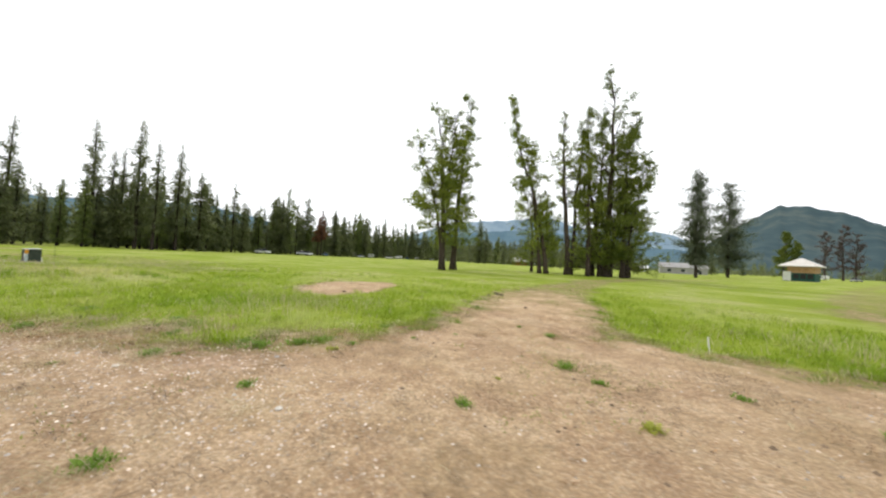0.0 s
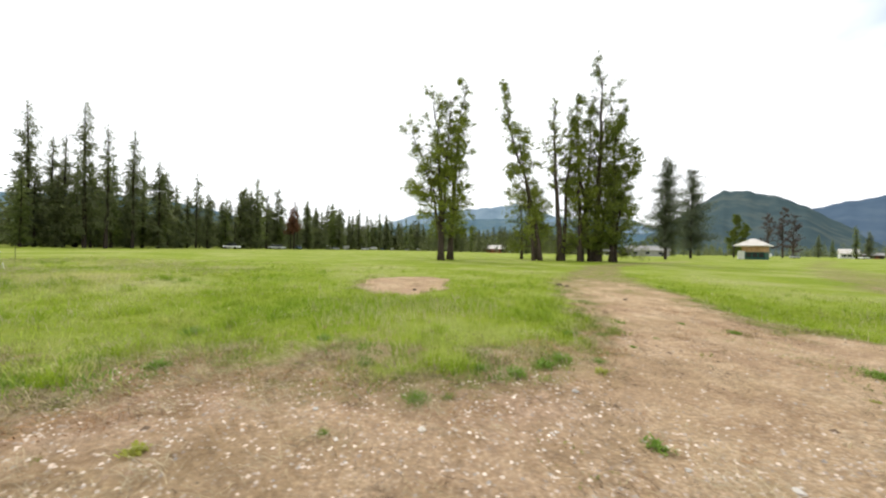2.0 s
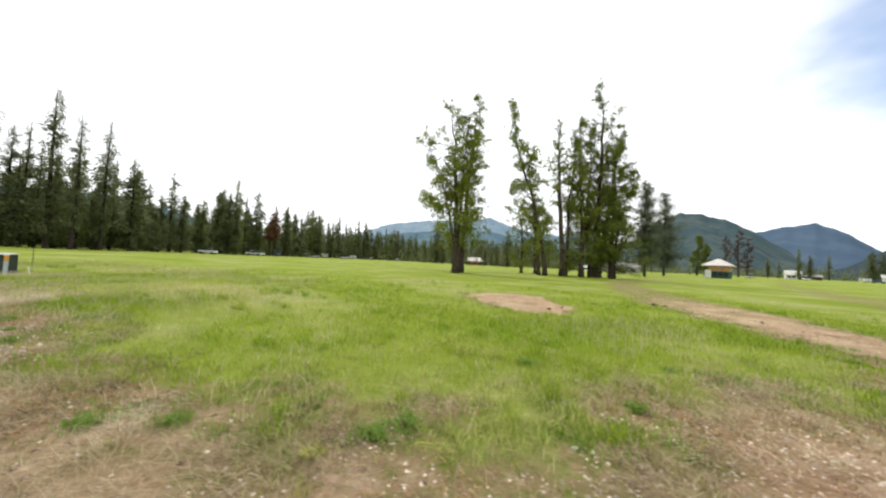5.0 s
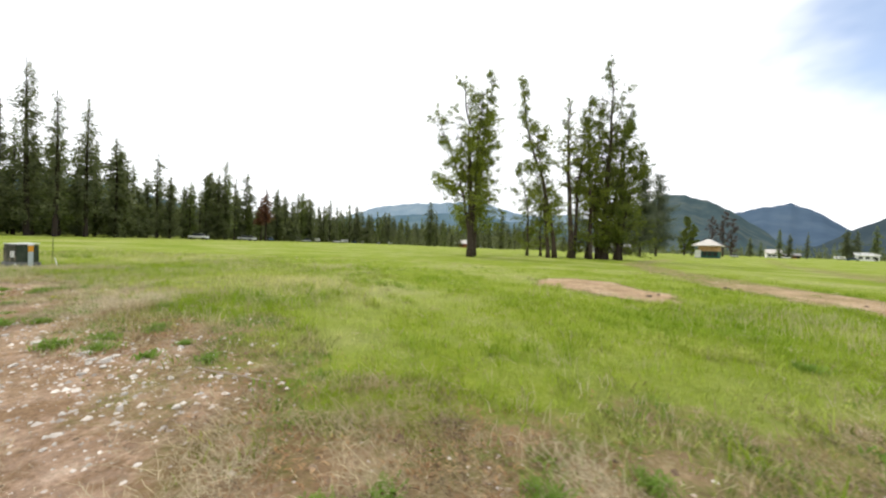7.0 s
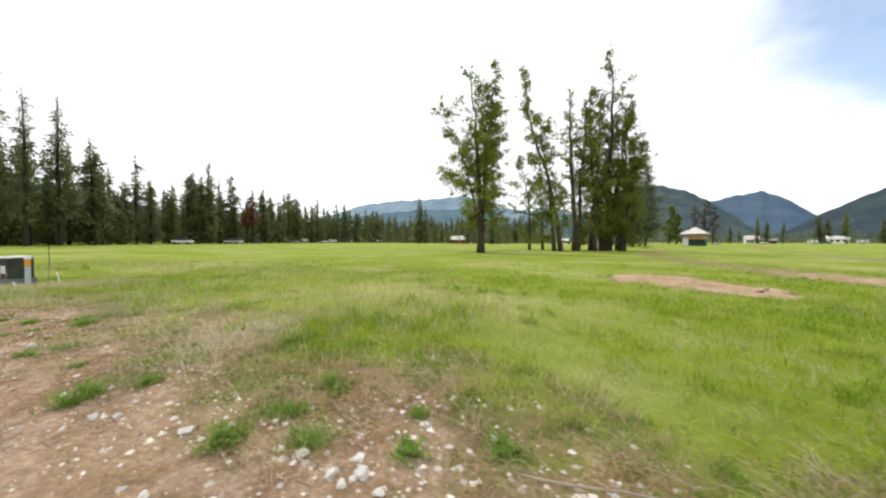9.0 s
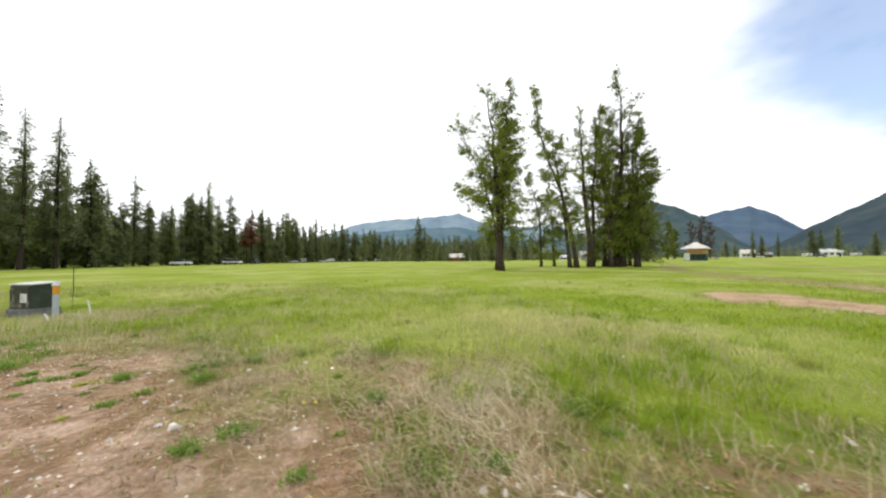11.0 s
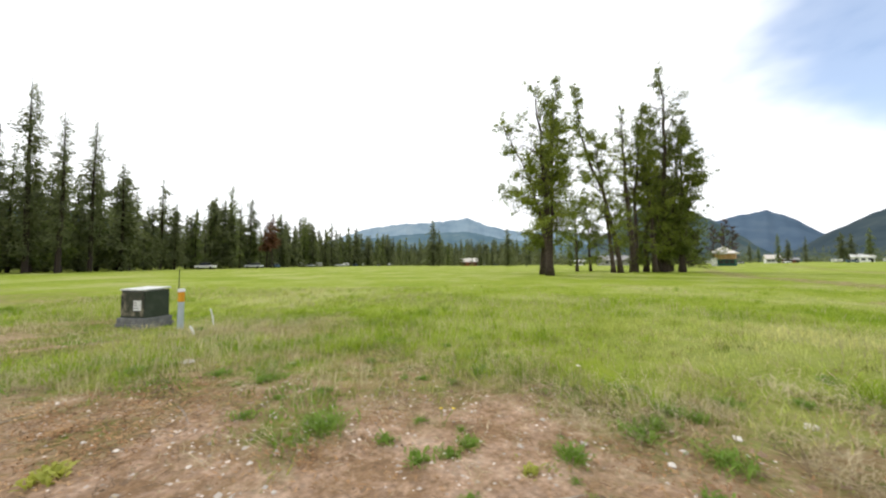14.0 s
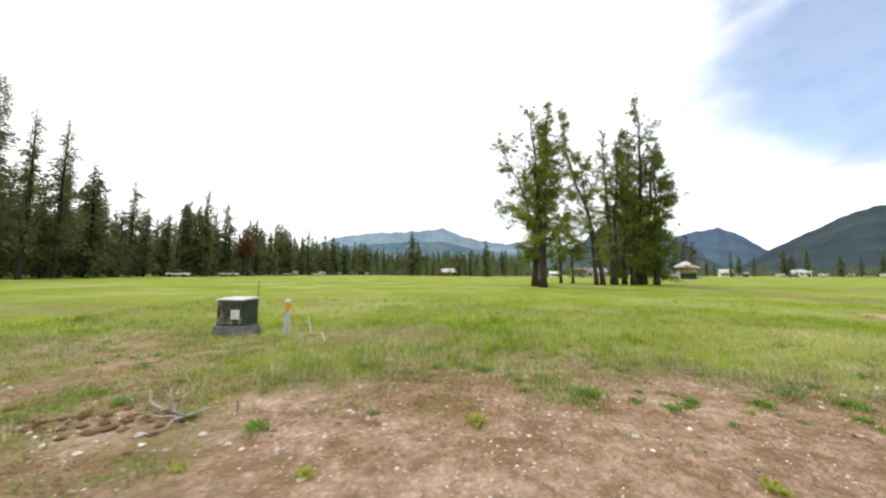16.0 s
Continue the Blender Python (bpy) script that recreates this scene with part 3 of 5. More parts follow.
def conifer(name, x, y, hh, radius, seed, label, needle=None, group="", **kw):
    root = thing(name, x, y, 0, 0, label, "tree", group)
    bm, v, f = conifer_parts(seed, hh, radius, **kw)
    part("trunk", bm, M_BARK_DARK, root)
    ob = new("crown", raw_mesh("crown", v, f, needle or M_NEEDLE))
    ob.parent = root
    return root
M_STONE_BITS = material("broken_stone", [(0.40, 0.335, 0.275), (0.56, 0.50, 0.435), (0.75, 0.705, 0.64)], 3.0, 0.9, island=0.35)


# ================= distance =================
def hazy_ridge_material(name, colours, scale, glow):
    # the colours hold the haze of distance, and glow brightens them without any lamp
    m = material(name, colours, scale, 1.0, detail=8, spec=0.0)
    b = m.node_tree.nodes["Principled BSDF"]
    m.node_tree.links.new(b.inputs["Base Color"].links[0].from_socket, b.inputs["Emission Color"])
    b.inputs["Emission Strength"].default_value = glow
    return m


def mountain(name, far, depth, profile, material, seed, label):
    """A forested mountain: skyline as (azimuth, rise) in degrees at that distance, with spurs and gullies falling towards the valley."""
    az = np.radians(np.linspace(profile[0][0], profile[-1][0], 220))
    el = np.where(np.degrees(az) > 25, 1.10, 1.03) * np.interp(np.degrees(az), [p[0] for p in profile], [p[1] for p in profile])
    az = az * 1.04
    top = far * np.tan(np.radians(el))
    top = top * (1 + 0.009 * np.sin(np.degrees(az) * 2.3 + seed) + 0.006 * np.sin(np.degrees(az) * 5.1 + 3 * seed))
    rows = 26
    v = []
    for j in range(rows + 1):
        f = j / rows
        d = far - depth * (1 - f)
        spur = 0.5 + 0.5 * np.sin(np.degrees(az) * 1.15 + seed + 2.2 * np.sin(f * 2.5 + seed)) * np.sin(f * math.pi)
        gx, gy = np.degrees(az) * 0.9, np.full(len(az), f * 6.0)
        rough = 0.05 * n2(gx, gy, 0.5, seed) + 0.02 * n2(gx, gy, 1.3, seed + 1)
        z = top * np.clip(f ** 1.1 * (1 - 0.14 * (1 - spur) * math.sin(f * math.pi)) + rough * math.sin(f * math.pi), 0, 1) * (d / far) ** 0.3 - 12 * (1 - f)
        v.append(np.stack([CX + np.sin(az) * d, CY + np.cos(az) * d, z], 1))
    v.append(np.stack([CX + np.sin(az) * (far + 600), CY + np.cos(az) * (far + 600), 0 * az - 20], 1))
    v = np.concatenate(v)
    nx = len(az)
    i = (np.arange(rows + 1)[:, None] * nx + np.arange(nx - 1)[None]).ravel()
    me = raw_mesh(name, v, np.stack([i, i + nx, i + nx + 1, i + 1], 1)[:, ::-1], material)
    me.polygons.foreach_set("use_smooth", np.ones(len(me.polygons), bool))
    tagged(new(name, me), label, "mountain", kind="structure")


CX, CY = -13.0, 3.8
# more blue and more glow in the colour stand for thicker haze
M_RIDGE_GREEN = hazy_ridge_material("green_ridge", [(0.034, 0.054, 0.062), (0.047, 0.070, 0.074), (0.085, 0.10, 0.090)], 0.006, 0.42)
M_RIDGE_BLUE = hazy_ridge_material("hazy_blue_ridge", [(0.10, 0.145, 0.185), (0.135, 0.185, 0.225), (0.17, 0.215, 0.245)], 0.004, 0.7)
M_RIDGE_MID = hazy_ridge_material("hazy_middle_ridge", [(0.055, 0.095, 0.125), (0.075, 0.12, 0.145), (0.11, 0.15, 0.165)], 0.004, 0.5)
M_RIDGE_NOTCH = hazy_ridge_material("hazy_notch_ridge", [(0.045, 0.07, 0.105), (0.06, 0.09, 0.128), (0.085, 0.115, 0.145)], 0.003, 0.5)
M_RIDGE_DARK = hazy_ridge_material("dark_ridge", [(0.028, 0.043, 0.055), (0.04, 0.057, 0.066), (0.058, 0.075, 0.078)], 0.005, 0.3)
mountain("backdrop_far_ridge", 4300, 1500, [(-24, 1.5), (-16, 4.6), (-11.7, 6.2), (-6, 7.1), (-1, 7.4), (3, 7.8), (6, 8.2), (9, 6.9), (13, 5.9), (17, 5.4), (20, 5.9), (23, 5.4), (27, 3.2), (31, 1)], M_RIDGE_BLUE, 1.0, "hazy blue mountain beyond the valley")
mountain("backdrop_wooded_spur", 3600, 1500, [(-26, 1.0), (-16, 3.7), (-8.7, 4.9), (-1, 5.6), (6, 5.8), (11, 4.6), (17, 3.8), (26, 3.0), (32, 1)], M_RIDGE_MID, 2.4, "wooded spur below the far ridge, blue-green with haze")
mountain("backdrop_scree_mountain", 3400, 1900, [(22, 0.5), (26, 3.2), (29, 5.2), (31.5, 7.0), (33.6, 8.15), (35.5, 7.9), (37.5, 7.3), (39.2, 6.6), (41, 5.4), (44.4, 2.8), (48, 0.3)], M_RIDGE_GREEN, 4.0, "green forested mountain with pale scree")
mountain("backdrop_blue_mountain", 4200, 1600, [(34, 1.0), (38.6, 4.6), (41.6, 5.5), (43.8, 5.95), (45.9, 6.2), (47.5, 5.5), (49, 4.3), (50.6, 3.0), (54, 1.0), (58, 0.3)], M_RIDGE_NOTCH, 5.1, "haze-blue mountain beside a notch in the skyline")
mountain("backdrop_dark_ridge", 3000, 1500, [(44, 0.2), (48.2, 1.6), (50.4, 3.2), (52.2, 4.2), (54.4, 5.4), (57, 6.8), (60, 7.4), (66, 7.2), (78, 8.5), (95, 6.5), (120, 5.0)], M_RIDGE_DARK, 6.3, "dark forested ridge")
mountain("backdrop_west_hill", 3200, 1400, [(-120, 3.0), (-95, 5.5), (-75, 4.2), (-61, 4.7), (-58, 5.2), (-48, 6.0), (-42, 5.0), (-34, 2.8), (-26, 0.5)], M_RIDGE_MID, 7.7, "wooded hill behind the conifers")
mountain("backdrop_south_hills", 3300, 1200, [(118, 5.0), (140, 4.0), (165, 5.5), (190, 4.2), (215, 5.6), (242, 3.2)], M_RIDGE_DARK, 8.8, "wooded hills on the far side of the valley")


def at(az, d):
    """A place from azimuth (degrees to the right of +y) and distance, seen from the middle of the walk."""
    a = radians(az * 1.04)
    return CX + d * math.sin(a), CY + d * math.cos(a)


# ================= conifers =================
KINDS = []
for k, (hh, rad, first, gap, dens) in enumerate([(20, 2.7, 0.12, 0.15, 1.25), (22, 2.4, 0.14, 0.2, 1.25), (18, 2.8, 0.10, 0.12, 1.25), (24, 2.5, 0.16, 0.25, 1.25), (21, 2.2, 0.13, 0.2, 1.25), (16, 2.7, 0.07, 0.1, 1.25), (20, 3.3, 0.08, 0.15, 0.75), (22, 3.0, 0.10, 0.2, 0.75), (18, 3.5, 0.07, 0.1, 0.75), (23, 3.0, 0.12, 0.2, 0.75)]):
    t = conifer("conifer", 0, 0, hh, rad, 100 + k, "light green conifer in the dense tree line" if k in (1, 4, 7) else "dark green conifer in the dense tree line", needle=M_LARCH if k in (1, 4, 7) else M_NEEDLE, group="conifers of the tree line", first=first * 0.5, gap=gap + 0.1, dense=dens, taper=0.55, ragged=0.7, fuzz=0.26)
    KINDS.append((t, hh))
TALL = []
for k, (hh, rad, first, gap) in enumerate([(30, 2.2, 0.10, 0.28), (30, 1.9, 0.16, 0.34), (28, 2.1, 0.12, 0.30)]):
    t = conifer("tall_pine", 0, 0, hh, rad, 140 + k, "tall thin-crowned pine standing above the tree line", group="tall pines", first=first, gap=gap, droop=0.0, per=14, taper=0.45, ragged=0.7, dense=2.3, fuzz=0.4)
    TALL.append((t, hh))
USED = set()


def stand(kinds, k, az, d, hh, turn):
    """One tree of a kind at azimuth and distance, scaled to its height; the first use takes the original."""
    t, h0 = kinds[k % len(kinds)]
    x, y = at(az, d)
    s = hh / h0
    m = pose(x, y, float(height(np.array([x]), np.array([y]))[0]) - 0.05, 0, 0, turn) @ Matrix.Diagonal((s, s, s, 1))
    if t.name not in USED:
        USED.add(t.name)
        t.matrix_basis = m
        return t
    return copy_thing_scaled(t, x, y, m)


def copy_thing_scaled(t, x, y, m):
    keep = t.matrix_basis.copy()
    t.matrix_basis = Matrix.Identity(4)
    c = copy_thing(t, m)
    t.matrix_basis = keep
    return c


rng = random.Random(5)
# the skyline of the tree line: azimuth, distance, rise of the tops in degrees
SKYLINE = [(-75, 70, 12), (-64, 75, 9.5), (-60, 80, 8.0), (-56, 85, 9.0), (-50, 90, 10.2), (-44.5, 98, 9.2), (-40.5, 110, 7.9), (-37, 120, 7.6), (-33.5, 125, 8.0), (-30, 145, 7.2), (-26, 165, 6.8), (-22, 185, 6.8), (-18, 215, 6.0), (-15, 240, 5.5), (-11, 270, 4.9), (-6, 300, 4.3), (0, 310, 4.1), (6, 320, 3.9), (13, 320, 4.0), (20, 320, 3.4)]
az = -76.0
k = 0
while az < 19:
    d = float(np.interp(az, [s[0] for s in SKYLINE], [s[1] for s in SKYLINE]))
    rise = float(np.interp(az, [s[0] for s in SKYLINE], [s[2] for s in SKYLINE]))
    for row in range(2):
        dd = d * (1.0 + 0.10 * row) * rng.uniform(0.98, 1.05)
        hh = dd * math.tan(radians(rise * 1.11)) * rng.choice([0.62, 0.72, 0.8, 0.86, 0.92, 1.04]) + 1.3
        stand(KINDS[:6] if dd < 172 else KINDS[6:], rng.randrange(12), az + rng.uniform(-0.4, 0.4), dd, hh, rng.uniform(0, 360))
        k += 1
    az += 118.0 / d * rng.uniform(0.75, 1.25)
for k, (a, d, e) in enumerate([(-64.1, 88, 11.6), (-62.2, 86, 13.0), (-55.9, 92, 14.4), (-54.2, 96, 11.5), (-49.3, 84, 14.0), (-47.0, 90, 13.8), (-51.2, 86, 16.2), (-53.0, 90, 12.0), (-44.6, 96, 10.4), (-40.9, 112, 9.5), (-33.6, 125, 9.8), (-35.4, 128, 8.3), (-31.0, 140, 8.6), (-23.3, 180, 6.8), (-2.3, 215, 6.9), (-1.2, 216, 5.6), (10.3, 190, 5.8), (-11.5, 255, 4.9)]):
    stand(TALL if k < 8 else KINDS[:6] if d < 140 else KINDS[6:], k, a, d, d * math.tan(radians(e * 1.13)) + 1.5, 77.0 * k)
for a, d, hh in [(-28.4, 134, 20), (-29.0, 137, 17)]:
    x, y = at(a, d)
    conifer("dead_conifer", x, y, hh, 2.6, 160 + int(hh), "rust-red dead conifer among green ones", M_RED_NEEDLE, gap=0.15, first=0.38)


def far_woods():
    """The woods behind the first rows, and across the valley floor: many small conifers in one mesh."""
    r = np.random.default_rng(11)
    v, f, k = [], [], 0
    for a0, a1, d0, d1, h0, h1, n in [(-82, -44, 112, 175, 10, 17, 420), (-46, -24, 168, 235, 11, 18, 340), (-34, 22, 235, 430, 11, 19, 640), (16, 34, 330, 520, 8, 15, 130), (33, 64, 420, 700, 9, 17, 240), (60, 300, 300, 500, 12, 22, 420)]:
        for _ in range(n):
            a, d = r.uniform(a0, a1), r.uniform(d0, d1)
            x, y = at(a, d)
            hh, rad = r.uniform(h0, h1), r.uniform(1.8, 2.8)
            z0 = float(height(np.array([x]), np.array([y]))[0])
            m = 80
            # sprays scattered through a ragged cone, longest below
            g = r.random(m) ** 1.35
            b = r.uniform(0, 2 * math.pi, m)
            out = rad * (1 - g) ** 0.7 * (1 + 0.3 * np.sin(9 * g + 2 * b + a)) * np.sqrt(r.uniform(0.1, 1.1, m)) + 0.1
            p = np.stack([x + out * np.cos(b), y + out * np.sin(b), z0 + hh * (0.05 + 0.95 * g)], 1)
            way = np.stack([np.cos(b), np.sin(b), r.normal(-0.35, 0.4, m)], 1) * (r.uniform(0.35, 0.8, m) * (1.1 - 0.6 * g))[:, None]
            side = np.cross(way, r.normal(0, 1, (m, 3)))
            side *= (r.uniform(0.3, 0.6, m) * (1.1 - 0.7 * g) / (np.linalg.norm(side, axis=1) + 1e-6))[:, None]
            v.append(np.stack([p - way, p - side, p + way, p + side], 1).reshape(-1, 3))
            f.append(np.arange(m * 4).reshape(-1, 4) + k)
            k += m * 4
    me = raw_mesh("far_woods", np.concatenate(v), np.concatenate(f), M_NEEDLE)
    tagged(new("far_woods", me), "dense dark conifer woods round the meadow", "woods", kind="stuff")


far_woods()

build_ground()

# ================= cottonwoods =================
for x, y, stems, seed, leaf, label in [
    (-8.5, 40.6, [(0, 0, -1.0, 0, 20.5, 0.38, 0.22, 5.0, 1.0, 0.95), (-0.1, 0.1, -4.3, 0.5, 17.0, 0.22, 0.28, 4.4, 1.15, 0.7), (0.1, 0, 0.8, -0.3, 20.0, 0.22, 0.45, 2.6, 0.7, 0.9)], 1, M_LEAF, "tall old cottonwood with a thick furrowed trunk"),
    (-7.8, 44.6, [(0, 0, 0.4, 0, 23.0, 0.40, 0.12, 2.9, 1.0, 0.7)], 2, M_LEAF, "slender cottonwood close behind the old one"),
    (8.3, 52.3, [(0, 0, -1.6, 0, 25, 0.44, 0.42, 2.4, 0.45, 0.95), (0.5, 0.2, 1.4, 0, 25, 0.30, 0.40, 2.4, 0.45, 0.95)], 3, M_LEAF, "cottonwood with a bare reddish trunk"),
    (5.0, 50.0, [(0, 0, -4.9, 0, 27, 0.32, 0.24, 2.6, 0.75, 0.7), (-0.9, 0.2, -2.2, 0, 19, 0.28, 0.10, 4.2, 1.0, 0.5)], 4, M_LEAF, "cottonwood leaning away from the clump"),
    (13.9, 53.5, [(0, 0, 0.8, 0, 31, 0.50, 0.08, 5.0, 1.0, 0.8), (0.6, 0, 3.0, 0, 25, 0.30, 0.08, 3.6, 1.0, 0.5), (-0.8, 0, -2.2, 0, 25, 0.30, 0.08, 3.4, 1.0, 0.5)], 5, M_LEAF_DARK, "thick leafy cottonwood with several stems"),
    (11.0, 51.5, [(0, 0, -0.2, 0, 21, 0.32, 0.04, 3.6, 1.1, 0.3)], 6, M_LEAF, "bushy young cottonwood, leafy down to the grass"),
    (3.6, 60.3, [(0, 0, -0.5, 0, 15.5, 0.24, 0.10, 3.6, 1.0, 0.2)], 7, M_LEAF_DARK, "small dark broadleaved tree in the clump"),
    (6.2, 60.8, [(0, 0, 0.6, 0, 14, 0.22, 0.12, 3.2, 1.0, 0.2)], 8, M_LEAF_DARK, "small dark broadleaved tree in the clump"),
    (18.6, 58.2, [(0, 0, 0.5, 0, 16, 0.3, 0.04, 4.6, 1.1, 0.1)], 9, M_LEAF_DARK, "low dense tree at the edge of the clump"),
    (16.0, 52.8, [(0, 0, 0.8, 0, 21, 0.34, 0.03, 4.6, 1.2, 0.2), (0.7, 0.3, 1.6, 0, 17, 0.22, 0.06, 3.4, 1.0, 0.2)], 10, M_LEAF_DARK, "dense cottonwood, leafy almost to the ground"),
    (12.4, 55.4, [(0, 0, 0.2, 0, 24, 0.36, 0.03, 4.8, 1.2, 0.4)], 11, M_LEAF_DARK, "dense cottonwood, leafy almost to the ground"),
]:
    cottonwood("cottonwood", x, y, stems, seed, label, leaf, group="cottonwoods")
conifer("open_pine", 49.0, 99.9, 30.5, 4.4, 31, "open-crowned pine standing alone in the meadow", M_PINE, "lone pines", first=0.12, gap=0.2, droop=0.0, taper=0.45, ragged=0.9, per=20, dense=2.2, fuzz=0.45)
conifer("open_pine", 71.0, 125.1, 33, 5.6, 32, "open-crowned pine standing alone in the meadow", M_PINE, "lone pines", first=0.12, gap=0.2, droop=0.0, taper=0.45, ragged=0.9, per=20, dense=2.2, fuzz=0.45)

# ================= grass, gravel, stones and weeds =================
NEAR = (-34, 1.0, 9, 24)


def lush(x, y):
    near = np.clip(1.25 - near_line(x, y, [(0, 4), (-7, 4), (-12, 4), (-19, 7.5), (-26, 10)]) / 13, 0.1, 1)
    return (dirt(x, y) < 0.36) * near * (0.55 + 0.45 * n2(x, y, 0.7, 5.0)).clip(0.1, 1)


def dry(x, y):
    d = dirt(x, y)
    near = np.clip(1.2 - near_line(x, y, [(0, 4), (-7, 4), (-12, 4), (-19, 7.5), (-26, 10)]) / 10, 0.05, 1)
    return (np.exp(-((d - 0.40) / 0.13) ** 2) + 0.06 * (d < 0.3)) * near * (0.5 + 0.5 * n2(x, y, 1.3, 6.0)).clip(0.1, 1) * np.interp(x, [-22, -19], [0.35, 1.0])


M_SEED = leafy("seed_head", [(0.38, 0.35, 0.17), (0.50, 0.45, 0.25), (0.60, 0.54, 0.33)], 0.8, 0.4, 0.25)
blades("meadow_grass", 110000, 21, M_GRASS, lush, 0.05, 0.15, 0.0055, "short green meadow grass with seed heads", NEAR, 1.1, 4)
blades("dry_grass", 80000, 22, M_STRAW, dry, 0.05, 0.17, 0.0035, "dry straw-coloured grass beside the track", NEAR, 1.0, 4)
blades("seed_heads", 64000, 25, M_SEED, lambda x, y: (dirt(x, y) < 0.5) * np.clip(n2(x, y, 0.55, 15.0) + 0.5 * (x < -16) - 0.3 * (x > -13), 0.02, 1) * np.clip(1.2 - near_line(x, y, [(0, 4), (-7, 4), (-12, 4), (-19, 7.5), (-30, 11.5)]) / 14, 0.1, 1), 0.10, 0.26, 0.0034, "thin pale seed heads above the grass", NEAR, 0.6, 3)
TRAIL = [(0, 4), (-7, 4), (-12, 4), (-19, 7.5), (-26, 9.5), (-30, 11)]


def strawy(x, y):
    """Mats of last year's grass along the edge of the track."""
    d = dirt(x, y)
    near = np.clip(1.3 - near_line(x, y, TRAIL) / 9, 0.03, 1)
    mats = np.clip(1.1 * n2(x, y, 1.1, 16.0) + 1.2 * n2(x, y, 3.7, 20.0) + 0.25 + 0.3 * (x > -22) * (x < -8.5) + 0.15 * (x > -8.5) * (x < -2), 0, 1)
    mid = (x > -14.2) * (x < -2)
    return np.exp(-((d - 0.48 - 0.12 * mid) / (0.2 + 0.14 * mid)) ** 2) * near * mats * np.interp(x, [-22, -19], [0.3, 1.0])


litter("straw_mat", 75000, 26, M_STRAW, strawy, 0.07, 0.30, 0.0014, 0.09, "pale flattened straw along the grass edge", NEAR, 16)
M_STALK = leafy("brown_stalk", [(0.10, 0.065, 0.038), (0.19, 0.13, 0.08), (0.30, 0.22, 0.14)], 0.8, 0.2, 0.35)
litter("brown_stalks", 42000, 29, M_STALK, lambda x, y: strawy(x, y) * np.clip(0.5 + n2(x, y, 2.9, 24.0), 0, 1), 0.05, 0.2, 0.0025, 0.07, "dead brown stalks among the straw", NEAR, 9)
blades("edge_herbs", 42000, 30, M_WEED, lambda x, y: (np.abs(dirt(x, y) - 0.42) < 0.22) * np.clip(1.8 * n2(x, y, 2.3, 25.0) - 0.3, 0, 1) * np.clip(1.3 - near_line(x, y, TRAIL) / 9, 0.03, 1), 0.03, 0.11, 0.005, "fresh green herbs coming up through the straw", NEAR, 1.0, 14)
litter("straw_bits", 24000, 27, M_STRAW, lambda x, y: (dirt(x, y) > 0.5) * np.clip(n2(x, y, 1.4, 17.0) + 0.25, 0.05, 0.8) * np.where(x > -8, 0.6, 1.0) * np.clip(1.4 - near_line(x, y, TRAIL) / 6, 0, 1), 0.02, 0.10, 0.0022, 0.02, "broken straw strewn over the bare earth", (-32, 0.5, 8, 14), 3)
M_CRUMB = material("earth_crumb", [(0.12, 0.08, 0.05), (0.24, 0.165, 0.105), (0.36, 0.27, 0.18)], 3.0, 0.95, island=0.4)
gravel("earth_crumbs", 34000, 34, lambda x, y: (dirt(x, y) > 0.4) * np.clip(n2(x, y, 1.0, 18.0) + 0.3, 0.08, 0.8) * np.where(x > -10, 0.35, 1.0), 0.006, 0.034, "crumbs of brown earth on the track", (-32, 0.5, 8, 14), M_CRUMB)
blades("track_grass", 14000, 23, M_STRAW, lambda x, y: 0.4 * (dirt(x, y) > 0.6) * (n2(x, y, 1.9, 9.0) > 0.0), 0.02, 0.07, 0.006, "sparse dead grass on the dirt track", NEAR, 1.0, 3)

def tufty(x, y):
    near = np.clip(1.25 - near_line(x, y, TRAIL) / 11, 0.04, 1)
    return (dirt(x, y) < 0.4) * near * np.clip(1.3 * n2(x, y, 0.9, 31.0) + 0.7 * n2(x, y, 2.8, 32.0) + 0.15, 0, 1)


M_LONG = leafy("long_blade", [(0.168, 0.280, 0.013), (0.302, 0.403, 0.034), (0.515, 0.538, 0.146)], 0.5, 0.5, 0.3, span=0.14)
blades("grass_tufts", 9000, 35, M_LONG, tufty, 0.10, 0.26, 0.0045, "long green tufts in the meadow grass", NEAR, 1.5, 26)
litter("lodged_grass", 26000, 36, M_LONG, tufty, 0.10, 0.28, 0.0026, 0.11, "long green grass laid over by wind", NEAR, 9)

HEAPS = [(-14.8, 5.95, 1.2), (-13.8, 5.2, 0.8), (-16.4, 6.8, 0.6), (-19.2, 8.4, 0.6), (-3.2, 4.93, 1.3), (-1.6, 4.53, 0.9), (-6.2, 4.64, 1.6), (-8.4, 4.71, 1.0), (-24.6, 8.93, 0.9), (-27, 9.32, 1.0), (-22.4, 8.73, 0.7), (-4.6, 4.54, 1.0)]


def stony(x, y):
    v = 0.0
    for cx, cy, r in HEAPS:
        v = v + np.exp(-(((x - cx) ** 2 + (y - cy) ** 2) / r**2))
    return np.clip(v, 0, 1)


gravel("gravel", 60000, 31, lambda x, y: (dirt(x, y) > 0.5) * (0.08 + 0.25 * (n2(x, y, 1.2, 8.0) > 0.35)), 0.004, 0.022, "small grey-brown gravel on the dirt track", (-32, 0.5, 8, 14))
gravel("rubble", 110000, 32, lambda x, y: (dirt(x, y) > 0.25) * (x < -10) * (stony(x, y) ** 2 * np.where(x > -18, 1.0, 0.35) + 0.012), 0.007, 0.032, "pale broken stones in loose heaps", (-32, 0.5, 8, 14), M_STONE_BITS)

